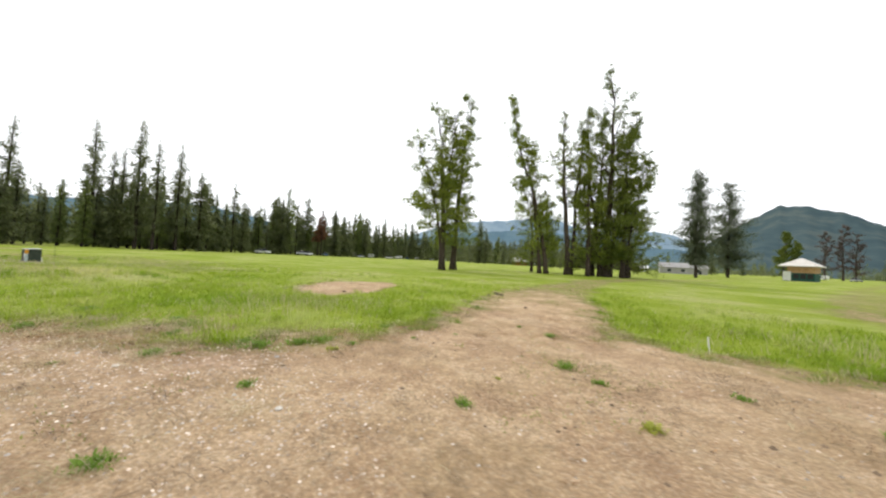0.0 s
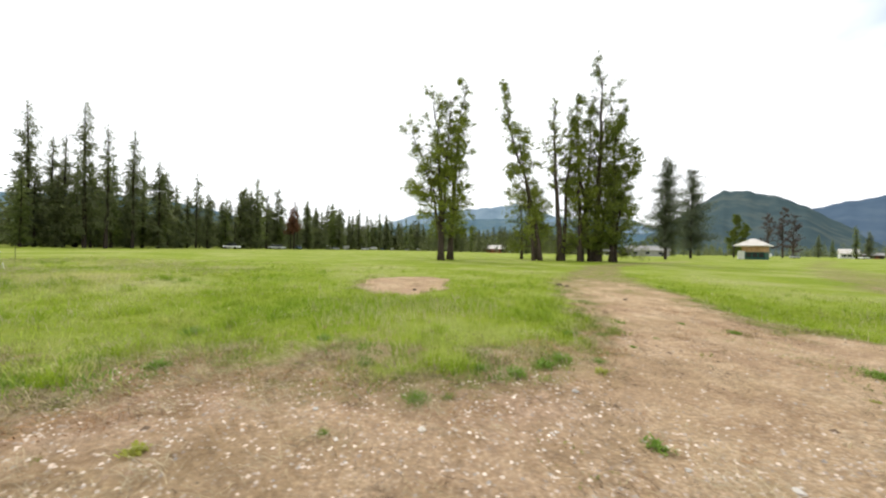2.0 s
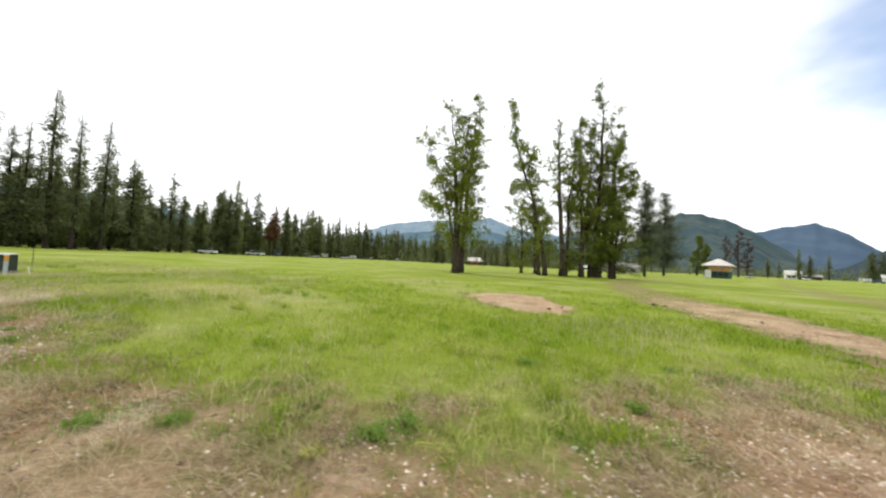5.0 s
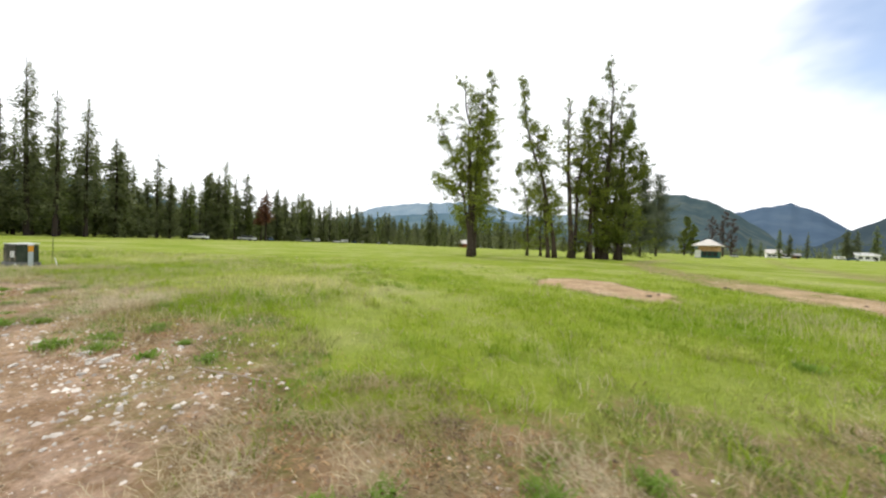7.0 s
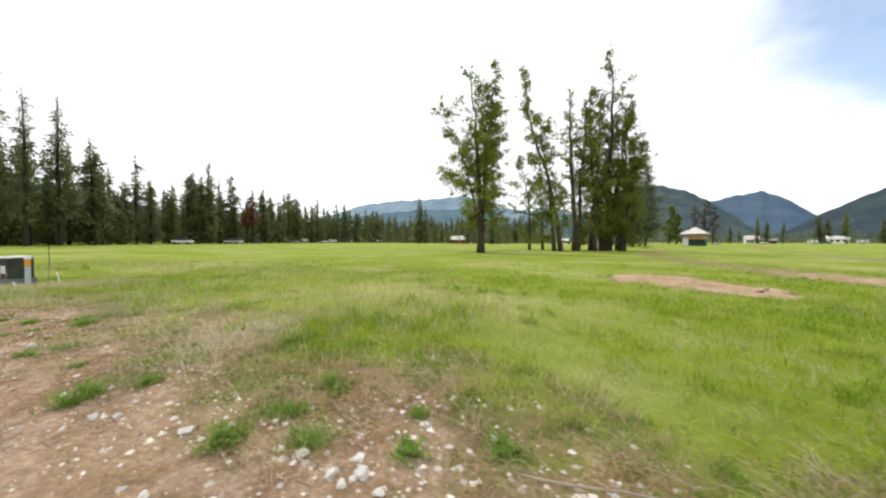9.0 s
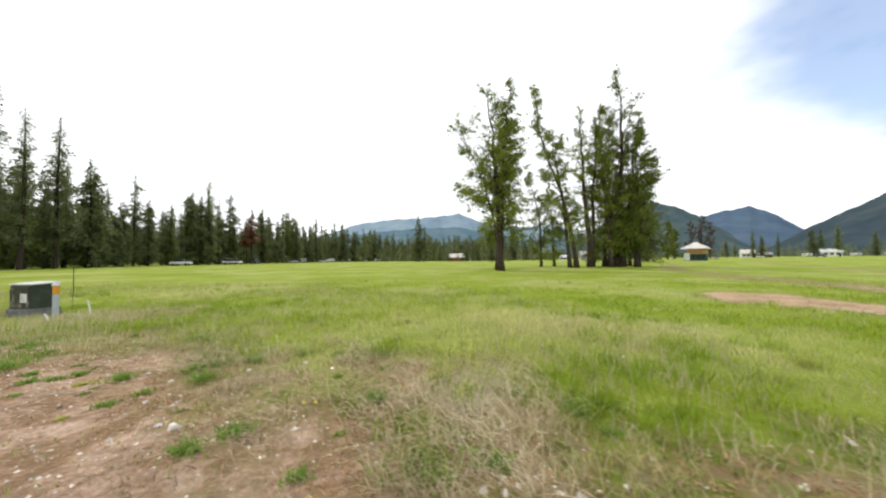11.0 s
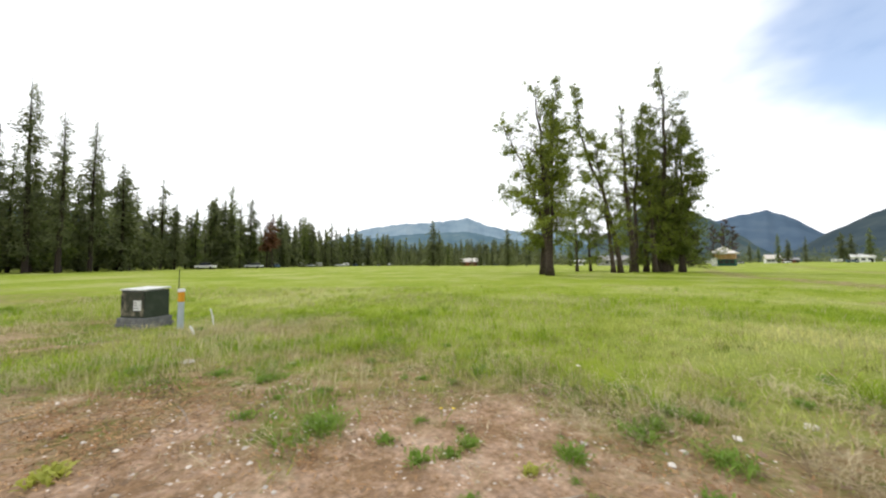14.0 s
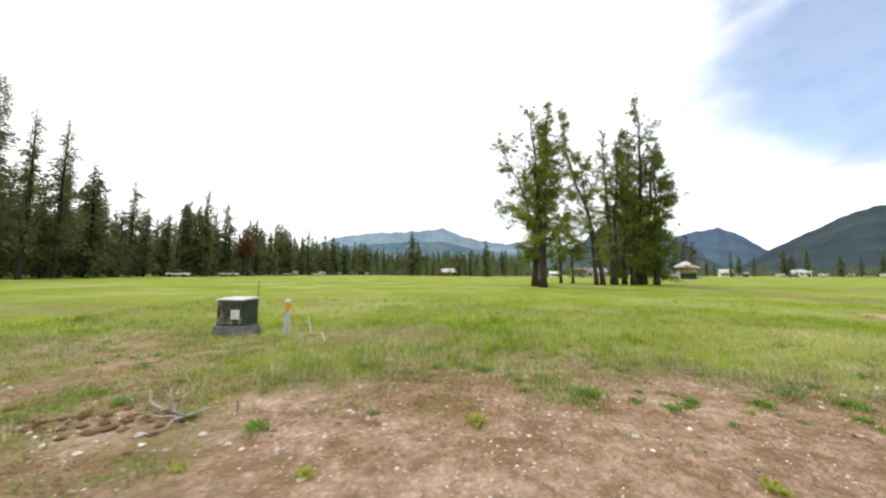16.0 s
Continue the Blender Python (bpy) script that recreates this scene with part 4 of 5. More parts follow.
M_PEBBLE = material("tan_pebble", [(0.42, 0.31, 0.23), (0.60, 0.49, 0.39), (0.80, 0.71, 0.61)], 3.0, 0.9, island=0.4)
gravel("pebbles", 230000, 33, lambda x, y: (dirt(x, y) > 0.5) * (x > -12) * (stony(x, y) ** 1.6 * 0.9 + 0.05 + 0.24 * np.clip(n2(x, y, 1.5, 14.0) + 0.6 * n2(x, y, 4.1, 46.0) - 0.2, 0, 1)), 0.003, 0.019, "small tan and pale pebbles strewn over the track", (-14, 0.5, 9, 12), M_PEBBLE)

M_CHIP = material("stone_chip", [(0.40, 0.32, 0.26), (0.58, 0.50, 0.43), (0.78, 0.73, 0.66)], 3.0, 0.9, island=0.4)
gravel("stone_chips", 90000, 37, lambda x, y: (dirt(x, y) > 0.5) * np.clip(0.35 + 0.4 * n2(x, y, 1.7, 43.0) + 0.3 * n2(x, y, 5.0, 44.0), 0.05, 0.9), 0.003, 0.017, "small pale stone chips in the bare dirt", (-30, 4.5, -11, 11), M_CHIP)
litter("track_stalks", 26000, 38, M_STALK, lambda x, y: (dirt(x, y) > 0.5) * np.clip(0.15 + n2(x, y, 1.9, 45.0), 0.03, 0.8), 0.02, 0.11, 0.0022, 0.03, "dead brown herb stalks on the dirt", (-30, 2.5, 4, 11), 5)
litter("dead_stalk_tangle", 14000, 40, M_STRAW, lambda x, y: np.exp(-(((x + 17.2) / 2.4) ** 2 + ((y - 8.6 - 0.6 * (-17.2 - x)) / 0.8) ** 2)) * np.clip(0.12 + 1.1 * n2(x, y, 1.3, 53.0) + 0.4 * n2(x, y, 4.0, 54.0), 0.03, 0.9), 0.10, 0.34, 0.0019, 0.13, "tangled pale dead stalks at the grass edge", (-22, 7, -13.5, 12), 8)
M_RUSSET = material("russet_litter", [(0.20, 0.10, 0.045), (0.36, 0.21, 0.10), (0.52, 0.36, 0.19)], 3.0, 0.9, island=0.4)
litter("dead_leaf_litter", 62000, 39, M_RUSSET, lambda x, y: np.exp(-((dirt(x, y) - 0.62) / 0.2) ** 2) * np.clip(0.1 + 0.9 * n2(x, y, 1.1, 51.0) + 0.4 * n2(x, y, 4.3, 52.0), 0.02, 0.9), 0.012, 0.05, 0.004, 0.02, "tan and rust-brown scraps of dead leaf on the dirt", (-29, 2.5, 5, 11.5), 9)

STONES = [stone_mesh("stone", 1), stone_mesh("stone", 2, 0.75), stone_mesh("stone", 3, 0.5), stone_mesh("stone", 4, 0.65)]


def stone(x, y, size, k):
    ob = new("stone", STONES[k % 4])
    z = float(height(np.array([x]), np.array([y]))[0])
    ob.matrix_basis = pose(x, y, z + size * 0.14, 0, 0, 47.0 * k) @ Matrix.Diagonal((size, size, size, 1))
    tagged(ob, "pale grey-white stone lying on the dirt", "stone", "stones by the track")


r5 = random.Random(51)
HEAP_STONES = [(-15.08, 6.05, 0.13), (-14.86, 5.90, 0.09), (-14.74, 6.01, 0.09), (-14.70, 5.88, 0.13), (-15.89, 6.31, 0.12), (-15.74, 6.22, 0.06), (-16.48, 6.49, 0.08), (-16.63, 6.48, 0.09), (-17.50, 7.18, 0.07), (-15.38, 6.40, 0.06), (-15.44, 6.36, 0.05), (-14.40, 6.58, 0.06), (-14.41, 5.92, 0.05), (-15.06, 7.09, 0.06), (-15.45, 6.02, 0.05), (-15.06, 6.41, 0.05), (-15.72, 6.68, 0.04), (-14.51, 6.36, 0.04), (-16.07, 8.44, 0.06), (-15.53, 8.61, 0.06), (-14.75, 9.05, 0.06)]
EDGE_STONES = [(-20.05, 9.21, 0.07), (-20.22, 9.54, 0.05), (-21.96, 9.20, 0.05), (-19.63, 8.96, 0.07), (-18.98, 9.21, 0.07), (-19.45, 9.09, 0.06), (-18.38, 9.26, 0.11), (-24.2, 11.2, 0.20), (-21.94, 8.84, 0.04), (-23.15, 9.22, 0.05), (-18.83, 7.96, 0.12), (-18.97, 8.00, 0.07), (-19.44, 8.45, 0.07), (-25.59, 8.97, 0.09), (-25.28, 8.77, 0.08), (-26.10, 9.01, 0.12), (-25.94, 8.83, 0.08), (-30.45, 13.11, 0.08), (-23.50, 9.35, 0.05), (-25.15, 8.70, 0.06), (-24.43, 9.32, 0.05), (-4.8, 4.94, 0.06), (-2.3, 4.63, 0.05)]
for k, (x, y, s) in enumerate(HEAP_STONES + EDGE_STONES):
    stone(x, y, s * 0.75, k)
for k in range(70):
    cx, cy, rad = r5.choice(HEAPS[:2] if k % 4 else HEAPS)
    x, y, s = cx + r5.gauss(0, 0.42) * rad, cy + r5.gauss(0, 0.42) * rad, 0.02 + 0.045 * r5.random() ** 2.5
    if float(dirt(np.array([x]), np.array([y]))[0]) > 0.4:
        stone(x, y, s, k)


def rough(x, y):
    d = dirt(x, y)
    return np.exp(-((d - 0.36) / 0.2) ** 2) * (n2(x, y, 2.1, 13.0) > -0.25) * np.clip(1.2 - near_line(x, y, [(0, 4), (-7, 4), (-12, 4), (-19, 7.5), (-30, 11.5)]) / 11, 0.05, 1)


M_HERB = leafy("rough_herb", [(0.20, 0.25, 0.04), (0.32, 0.34, 0.09), (0.44, 0.34, 0.17)], 0.9, 0.4, 0.35)
blades("rough_herbs", 45000, 24, M_HERB, rough, 0.03, 0.11, 0.006, "rough brown-green herbs at the edge of the grass", NEAR, 1.2, 12)


def joined_weed(v, f, material):
    """The leaves of one weed, joined at its root."""
    me = bpy.data.meshes.new("leaves")
    me.from_pydata([tuple(map(float, p)) for p in v] + [(0.0, 0.0, 0.0)], [], [tuple(dict.fromkeys(q)) for q in f])
    me.materials.append(material)
    return me


def weed_mesh(seed, n, spread, hh, wide, material=M_WEED):
    r = np.random.default_rng(seed)
    v, f, k = [], [], 0
    total = n * 8
    for _ in range(n):
        a, ln = r.uniform(0, 6.28), hh * r.uniform(0.5, 1.2)
        ox, oy = r.normal(0, spread, 2)
        out = r.uniform(0.3, 1.1)
        ca, sa = math.cos(a), math.sin(a)
        w = wide * r.uniform(0.6, 1.3)
        pts = [(0, 0, 0), (0.35 * ln * out, 0.5 * ln, w), (0.75 * ln * out, 0.8 * ln, w * 0.8), (ln * out, 0.78 * ln, 0.0)]
        for q, (rr, z, ww) in enumerate(pts):
            v += [(ox + ca * rr - sa * ww, oy + sa * rr + ca * ww, z), (ox + ca * rr + sa * ww, oy + sa * rr - ca * ww, z + 0.1 * ww)]
            if q:
                f.append((k + 2 * q - 2, k + 2 * q - 1, k + 2 * q + 1, k + 2 * q))
        k += 8
        f.append((k - 8, k - 7, total, total))
    return joined_weed(v, f, material)


WEEDS = [weed_mesh(1, 150, 0.08, 0.16, 0.008), weed_mesh(2, 120, 0.09, 0.12, 0.011), weed_mesh(3, 190, 0.11, 0.18, 0.007), weed_mesh(4, 90, 0.06, 0.10, 0.011)]


def weed(x, y, s, k, label="low leafy green weed growing in the gravel", meshes=WEEDS):
    ob = new("weed", meshes[k % len(meshes)])
    z = float(height(np.array([x]), np.array([y]))[0])
    ob.matrix_basis = pose(x, y, z - 0.01, 0, 0, 61.0 * k) @ Matrix.Diagonal((0.55 * s, 0.55 * s, 0.5 * s, 1))
    return tagged(ob, label, "weed", "weeds by the track")


START_WEEDS = [(-3.17, 5.85, 1.2), (-0.34, 5.13, 0.8), (0.75, 6.57, 1.0), (1.04, 6.14, 1.0), (-2.17, 7.64, 0.9), (-2.32, 3.68, 1.0), (-7.52, 6.53, 1.1), (-4.75, 5.93, 1.0), (-4.05, 5.18, 1.1), (-2.84, 6.17, 1.3), (-2.61, 6.39, 1.0), (-2.37, 4.81, 1.0), (-3.52, 5.96, 0.9), (-5.65, 6.69, 1.0), (0.80, 8.56, 0.8), (-9.05, 4.70, 1.8), (-6.79, 5.44, 1.2), (-2.14, 7.68, 0.9), (-11.08, 4.60, 1.0), (-8.82, 4.92, 1.7), (-12.18, 4.42, 1.1), (-11.91, 4.55, 1.2), (-10.50, 4.69, 0.9), (2.4, 6.11, 1.0), (3.2, 5.6, 1.1)]
HEAP_WEEDS = [(-18.53, 7.69, 1.0), (-17.00, 6.79, 1.3), (-17.73, 7.39, 1.0), (-15.57, 6.19, 1.4), (-15.47, 6.52, 1.0), (-15.06, 6.15, 1.1), (-14.47, 6.07, 1.3), (-14.43, 6.43, 0.8), (-15.08, 6.79, 1.0), (-15.32, 6.48, 0.9), (-13.90, 6.06, 1.5), (-16.69, 6.97, 1.0), (-16.61, 7.37, 1.1), (-15.19, 6.93, 0.9), (-19.75, 8.43, 1.0), (-17.41, 8.19, 1.0), (-18.33, 7.86, 1.1)]
END_WEEDS = [(-21.87, 9.48, 1.3), (-21.17, 9.13, 1.1), (-20.20, 9.06, 1.1), (-19.63, 9.30, 1.3), (-19.42, 9.40, 0.9), (-21.40, 9.32, 1.0), (-20.83, 9.26, 0.8), (-20.97, 9.17, 0.8), (-19.31, 8.95, 1.1), (-21.19, 9.59, 0.7), (-22.88, 10.48, 0.9), (-22.14, 10.13, 0.9), (-19.03, 9.48, 0.8), (-20.88, 10.33, 1.1), (-20.57, 10.48, 1.0), (-25.21, 9.03, 1.2), (-26.86, 9.77, 1.0), (-24.21, 9.28, 0.8), (-25.95, 9.36, 1.0), (-22.58, 9.66, 0.9), (-18.59, 9.67, 0.8), (-19.64, 8.65, 1.0), (-26.3, 14.3, 1.2)]
for k, (x, y, s) in enumerate(START_WEEDS + HEAP_WEEDS + END_WEEDS):
    weed(x, y, s, k)
PALE_WEEDS = [weed_mesh(7, 70, 0.07, 0.13, 0.016, M_PALE_WEED), weed_mesh(8, 60, 0.06, 0.11, 0.018, M_PALE_WEED)]
for k, (x, y, s) in enumerate([(-5.55, 4.25, 0.8), (-3.98, 5.80, 0.8), (1.20, 5.19, 1.0), (-2.25, 6.10, 1.1), (-9.36, 4.42, 0.9), (-25.44, 8.47, 0.9), (-24.58, 8.37, 0.8), (-21.55, 7.92, 1.1), (-23.28, 8.97, 1.2), (-20.49, 8.96, 0.8), (-19.85, 8.20, 0.5), (-0.07, 5.83, 0.5)]):
    weed(x, y, s, k, "yellow-green broad-leaved weed on the bare dirt", PALE_WEEDS)
for k in range(36):
    x = r5.uniform(-28, 3)
    y = float(np.interp(x, [p[0] for p in EDGE], [p[1] for p in EDGE])) - r5.uniform(-0.3, 1.8)
    weed(x, y, r5.uniform(0.3, 0.7), k, "small green weed at the edge of the track")
for k in range(40):
    x = r5.uniform(-30, -15)
    y = float(np.interp(x, [p[0] for p in EDGE], [p[1] for p in EDGE])) + r5.uniform(-0.5, 1.8)
    weed(x, y, r5.uniform(0.5, 1.0), k, "leafy green weed in the rough grass")


# ================= litter on the track =================
M_STICK = material("dry_stick_bark", [(0.26, 0.21, 0.16), (0.42, 0.36, 0.29)], 14.0, 0.9, bump=0.3)
M_CLOD = material("dark_clod", [(0.07, 0.05, 0.035), (0.13, 0.095, 0.07)], 9.0, 0.95, bump=0.6)
M_YELLOW = material("yellow_petal", [(0.75, 0.52, 0.02), (0.85, 0.65, 0.05)], 20.0, 0.6)


def stick(x, y, ln, turn, seed):
    r = np.random.default_rng(seed)
    bm = bmesh.new()
    p = limb_path(r, (0, 0, 0.015), (1, 0, 0.0), ln, 7, 0.08)
    tube(bm, [(q[0], q[1], 0.012 + 0.02 * abs(q[2])) for q in p], [0.004, 0.007, 0.007, 0.006, 0.006, 0.005, 0.004, 0.002], 6)
    me = bpy.data.meshes.new("dry_stick")
    bm.to_mesh(me)
    bm.free()
    me.materials.append(M_STICK)
    ob = new("dry_stick", me)
    ob.matrix_basis = pose(x, y, float(height(np.array([x]), np.array([y]))[0]), 0, 0, turn)
    tagged(ob, "thin bleached dry stick lying on the dirt", "stick", "sticks on the track")


for k, (x, y, ln, turn) in enumerate([(-23.3, 9.9, 1.3, -38), (-13.9, 5.9, 0.9, -25), (-15.6, 6.6, 0.5, 40), (-20.6, 8.7, 0.35, 15), (-24.6, 9.4, 0.5, 70), (-6.4, 5.3, 0.4, -10)]):
    stick(x, y, ln, turn, 80 + k)
CLODS = [stone_mesh("dirt_clod", 6, 0.7), stone_mesh("dirt_clod", 7, 0.6)]
for me in CLODS:
    me.materials[0] = M_CLOD
for k, (x, y, s) in enumerate([(-0.5, 15.3, 0.24), (-0.3, 15.0, 0.16), (-0.8, 14.8, 0.14), (-5.6, 12.2, 0.14), (-5.1, 12.5, 0.10), (0.5, 12.0, 0.10)]):
    ob = new("dirt_clod", CLODS[k % 2])
    ob.matrix_basis = pose(x, y, float(height(np.array([x]), np.array([y]))[0]) + 0.12 * s, 0, 0, 40.0 * k) @ Matrix.Diagonal((s, s, s, 1))
    tagged(ob, "dark clod of earth on bare ground", "clod", "clods")


def yellow_flower(x, y, seed):
    r = random.Random(seed)
    root = thing("yellow_flower", x, y, float(height(np.array([x]), np.array([y]))[0]), 0, "small wild plant with bright yellow flower heads", "flower")
    for k in range(2):
        a, q, hh = 1.6 * k + r.random(), r.uniform(0.03, 0.09), r.uniform(0.08, 0.14)
        tip = (q * math.cos(a), q * math.sin(a), hh)
        bm = bmesh.new()
        tube(bm, [(0, 0, 0), (tip[0] * 0.5, tip[1] * 0.5, hh * 0.6), tip], [0.003, 0.003, 0.002], 5)
        st = part("stem", bm, M_WEED, root)
        bm = bmesh.new()
        c = bm.verts.new((tip[0], tip[1], tip[2] + 0.004))
        ring = [bm.verts.new((tip[0] + (0.017 if j % 2 else 0.009) * math.cos(j * 0.3927), tip[1] + (0.017 if j % 2 else 0.009) * math.sin(j * 0.3927), tip[2] + 0.008)) for j in range(16)]
        for j in range(16):
            bm.faces.new((c, ring[j], ring[(j + 1) % 16]))
        part("flower_head", bm, M_YELLOW, st, "yellow flower head")


yellow_flower(-21.0, 9.5, 1)
yellow_flower(-17.9, 8.0, 3)

M_LOW = leafy("low_track_herb", [(0.20, 0.24, 0.05), (0.30, 0.33, 0.09), (0.38, 0.36, 0.15)], 0.9, 0.4, 0.3)
blades("track_herbs", 60000, 28, M_LOW, lambda x, y: 0.5 * (dirt(x, y) > 0.55) * np.clip(2.2 * n2(x, y, 0.9, 23.0) - 0.9, 0, 1), 0.015, 0.05, 0.006, "thin low green growth in patches on the dirt", NEAR, 1.2, 6)

# ================= utility cabinet, marker post and stakes =================
M_GREEN_PAINT = material("dark_green_paint", [(0.020, 0.030, 0.020), (0.030, 0.042, 0.028), (0.055, 0.065, 0.05)], 2.5, 0.55, bump=0.15, bump_scale=25, spec=0.4)
M_GREEN_WORN = material("muddy_green_paint", [(0.025, 0.034, 0.022), (0.05, 0.052, 0.035), (0.30, 0.26, 0.19)], 3.2, 0.7, bump=0.2, bump_scale=25)
M_LID = material("weathered_lid", [(0.30, 0.32, 0.30), (0.55, 0.56, 0.54), (0.72, 0.72, 0.70)], 2.2, 0.45, bump=0.1, bump_scale=20)
M_CONCRETE = material("concrete_pad", [(0.10, 0.105, 0.11), (0.17, 0.17, 0.17), (0.28, 0.28, 0.27)], 3.5, 0.9, bump=0.5, bump_scale=30)
M_WHITE = material("white_paint", [(0.62, 0.62, 0.60), (0.74, 0.74, 0.73), (0.80, 0.80, 0.79)], 2.0, 0.6, random=0.08)
M_ORANGE = material("orange_band", [(0.62, 0.28, 0.02), (0.75, 0.36, 0.03)], 6.0, 0.6)
M_POST = material("pale_blue_post", [(0.36, 0.42, 0.44), (0.46, 0.52, 0.54)], 5.0, 0.5, bump=0.1)
M_DARK = material("dark_trim", [(0.015, 0.016, 0.017), (0.03, 0.03, 0.03)], 3.0, 0.5)
M_GLASS = material("window_glass", [(0.02, 0.025, 0.03), (0.04, 0.045, 0.05)], 1.0, 0.08, spec=0.6)
M_TAN = material("tan_boards", [(0.30, 0.17, 0.08), (0.42, 0.25, 0.13), (0.50, 0.32, 0.18)], 1.2, 0.8, bump=0.2)
M_GREEN_WALL = material("green_boards", [(0.012, 0.06, 0.045), (0.02, 0.09, 0.065)], 1.0, 0.7, bump=0.2)
M_ROOF = material("pale_roof", [(0.52, 0.46, 0.40), (0.66, 0.62, 0.57), (0.75, 0.72, 0.68)], 0.7, 0.7, bump=0.2)
M_GREY = material("grey_siding", [(0.28, 0.27, 0.26), (0.38, 0.37, 0.36)], 0.6, 0.8, random=0.15)
M_RED = material("rust_red_boards", [(0.22, 0.06, 0.03), (0.34, 0.11, 0.05)], 0.8, 0.8)
M_TYRE = material("tyre", [(0.015, 0.015, 0.015), (0.03, 0.03, 0.03)], 8.0, 0.9)


def ground_z(x, y):
    return float(height(np.array([x]), np.array([y]))[0])


def utility_cabinet(x, y, turn):
    root = thing("utility_cabinet", x, y, ground_z(x, y) + 0.02, turn, "dark green metal utility cabinet on a concrete pad in the grass", "utility box")
    root.scale = (0.60, 0.60, 0.74)
    bm = bmesh.new()
    box(bm, -0.78, -0.62, 0, 0.78, 0.62, 0.16, 0.02)
    box(bm, -0.74, -0.58, 0.155, 0.74, 0.58, 0.36, 0.03)
    part("pad", bm, M_CONCRETE, root, "dark weathered concrete pad")
    # body: walls lean in a little towards the top
    bm = bmesh.new()
    box(bm, -0.66, -0.50, 0.355, 0.66, 0.50, 1.30, 0.025)
    for v in bm.verts:
        if v.co.z > 0.8:
            v.co.x *= 0.985
            v.co.y *= 0.96
    part("body", bm, M_GREEN_PAINT, root)
    bm = bmesh.new()
    box(bm, -0.69, -0.535, 1.29, 0.69, 0.52, 1.345, 0.015)
    for v in bm.verts:
        v.co.z += 0.05 * (v.co.y + 0.535) / 1.05
    part("lid", bm, M_LID, root, "pale sun-bleached sloping lid")
    door = bmesh.new()
    box(door, -0.61, -0.525, 0.42, 0.61, -0.495, 1.24, 0.01)
    d = part("door", door, M_GREEN_WORN, root, "mud-splashed door")
    for sx in (-0.56, 0.56):
        bm = bmesh.new()
        bmesh.ops.create_cone(bm, cap_ends=True, segments=10, radius1=0.02, radius2=0.02, depth=0.12, matrix=Matrix.Translation((sx, -0.53, 1.05)))
        part("hinge", bm, M_DARK, d)
    bm = bmesh.new()
    box(bm, -0.50, -0.555, 0.80, -0.44, -0.524, 0.92, 0.008)
    part("latch", bm, M_DARK, d)
    bm = bmesh.new()
    box(bm, 0.08, -0.531, 0.62, 0.50, -0.5255, 0.96, 0.002)
    sign = part("warning_sign", bm, M_WHITE, d, "white sticker with small dark bars")
    for k in range(3):
        bm = bmesh.new()
        box(bm, 0.13, -0.534, 0.69 + 0.09 * k, 0.36 - 0.05 * k, -0.5312, 0.71 + 0.09 * k)
        part("bar", bm, M_DARK, sign)
    bm = bmesh.new()
    box(bm, -0.672, -0.25, 0.60, -0.655, 0.0, 0.80, 0.004)
    part("side_sign", bm, M_WHITE, root, "small white side sticker")


utility_cabinet(-28.7, 15.6, -13)


def marker_post(x, y):
    root = thing("marker_post", x, y, ground_z(x, y) - 0.03, 20, "pale plastic cable marker post with an orange band and white cap", "marker post")
    for name, z0, z1, r0, mat in (("shaft", 0, 0.70, 0.062, M_POST), ("band", 0.695, 0.93, 0.064, M_ORANGE), ("cap", 0.925, 1.0, 0.085, M_WHITE)):
        bm = bmesh.new()
        bmesh.ops.create_cone(bm, cap_ends=True, segments=16, radius1=r0, radius2=r0 * (0.8 if name == "cap" else 1), depth=z1 - z0, matrix=Matrix.Translation((0, 0, (z0 + z1) / 2)))
        bmesh.ops.bevel(bm, geom=[e for e in bm.edges if e.calc_face_angle(0) > 1.0], offset=0.01, segments=2, affect="EDGES")
        part(name, bm, mat, root)


marker_post(-27.0, 14.6)


M_RUST = material("rusty_iron", [(0.07, 0.035, 0.022), (0.14, 0.07, 0.04)], 20.0, 0.9, bump=0.3)


def stake(x, y, hh, rad, lean, material, label, name="stake"):
    bm = bmesh.new()
    tube(bm, [(0, 0, -0.05), (lean * 0.5, 0.02, hh * 0.5), (lean, 0, hh)], [rad, rad, rad * 0.8], 6)
    me = bpy.data.meshes.new(name)
    bm.to_mesh(me)
    bm.free()
    me.materials.append(material)
    ob = new(name, me)
    ob.matrix_basis = pose(x, y, ground_z(x, y))
    tagged(ob, label, "stake")


stake(-28.6, 16.5, 1.5, 0.012, 0.02, M_DARK, "thin dark metal rod standing behind the utility cabinet", "rod")
stake(-26.5, 15.0, 0.45, 0.018, -0.10, M_WHITE, "short white wooden stake leaning in the grass")
stake(-25.7, 13.3, 0.20, 0.022, -0.10, M_WHITE, "short white wooden stake leaning in the grass")
stake(-25.55, 9.4, 0.13, 0.007, 0.01, M_RUST, "short rusty iron peg standing in the dirt", "peg")
stake(3.5, 8.7, 0.28, 0.014, -0.05, M_WHITE, "short white wooden stake leaning in the grass")


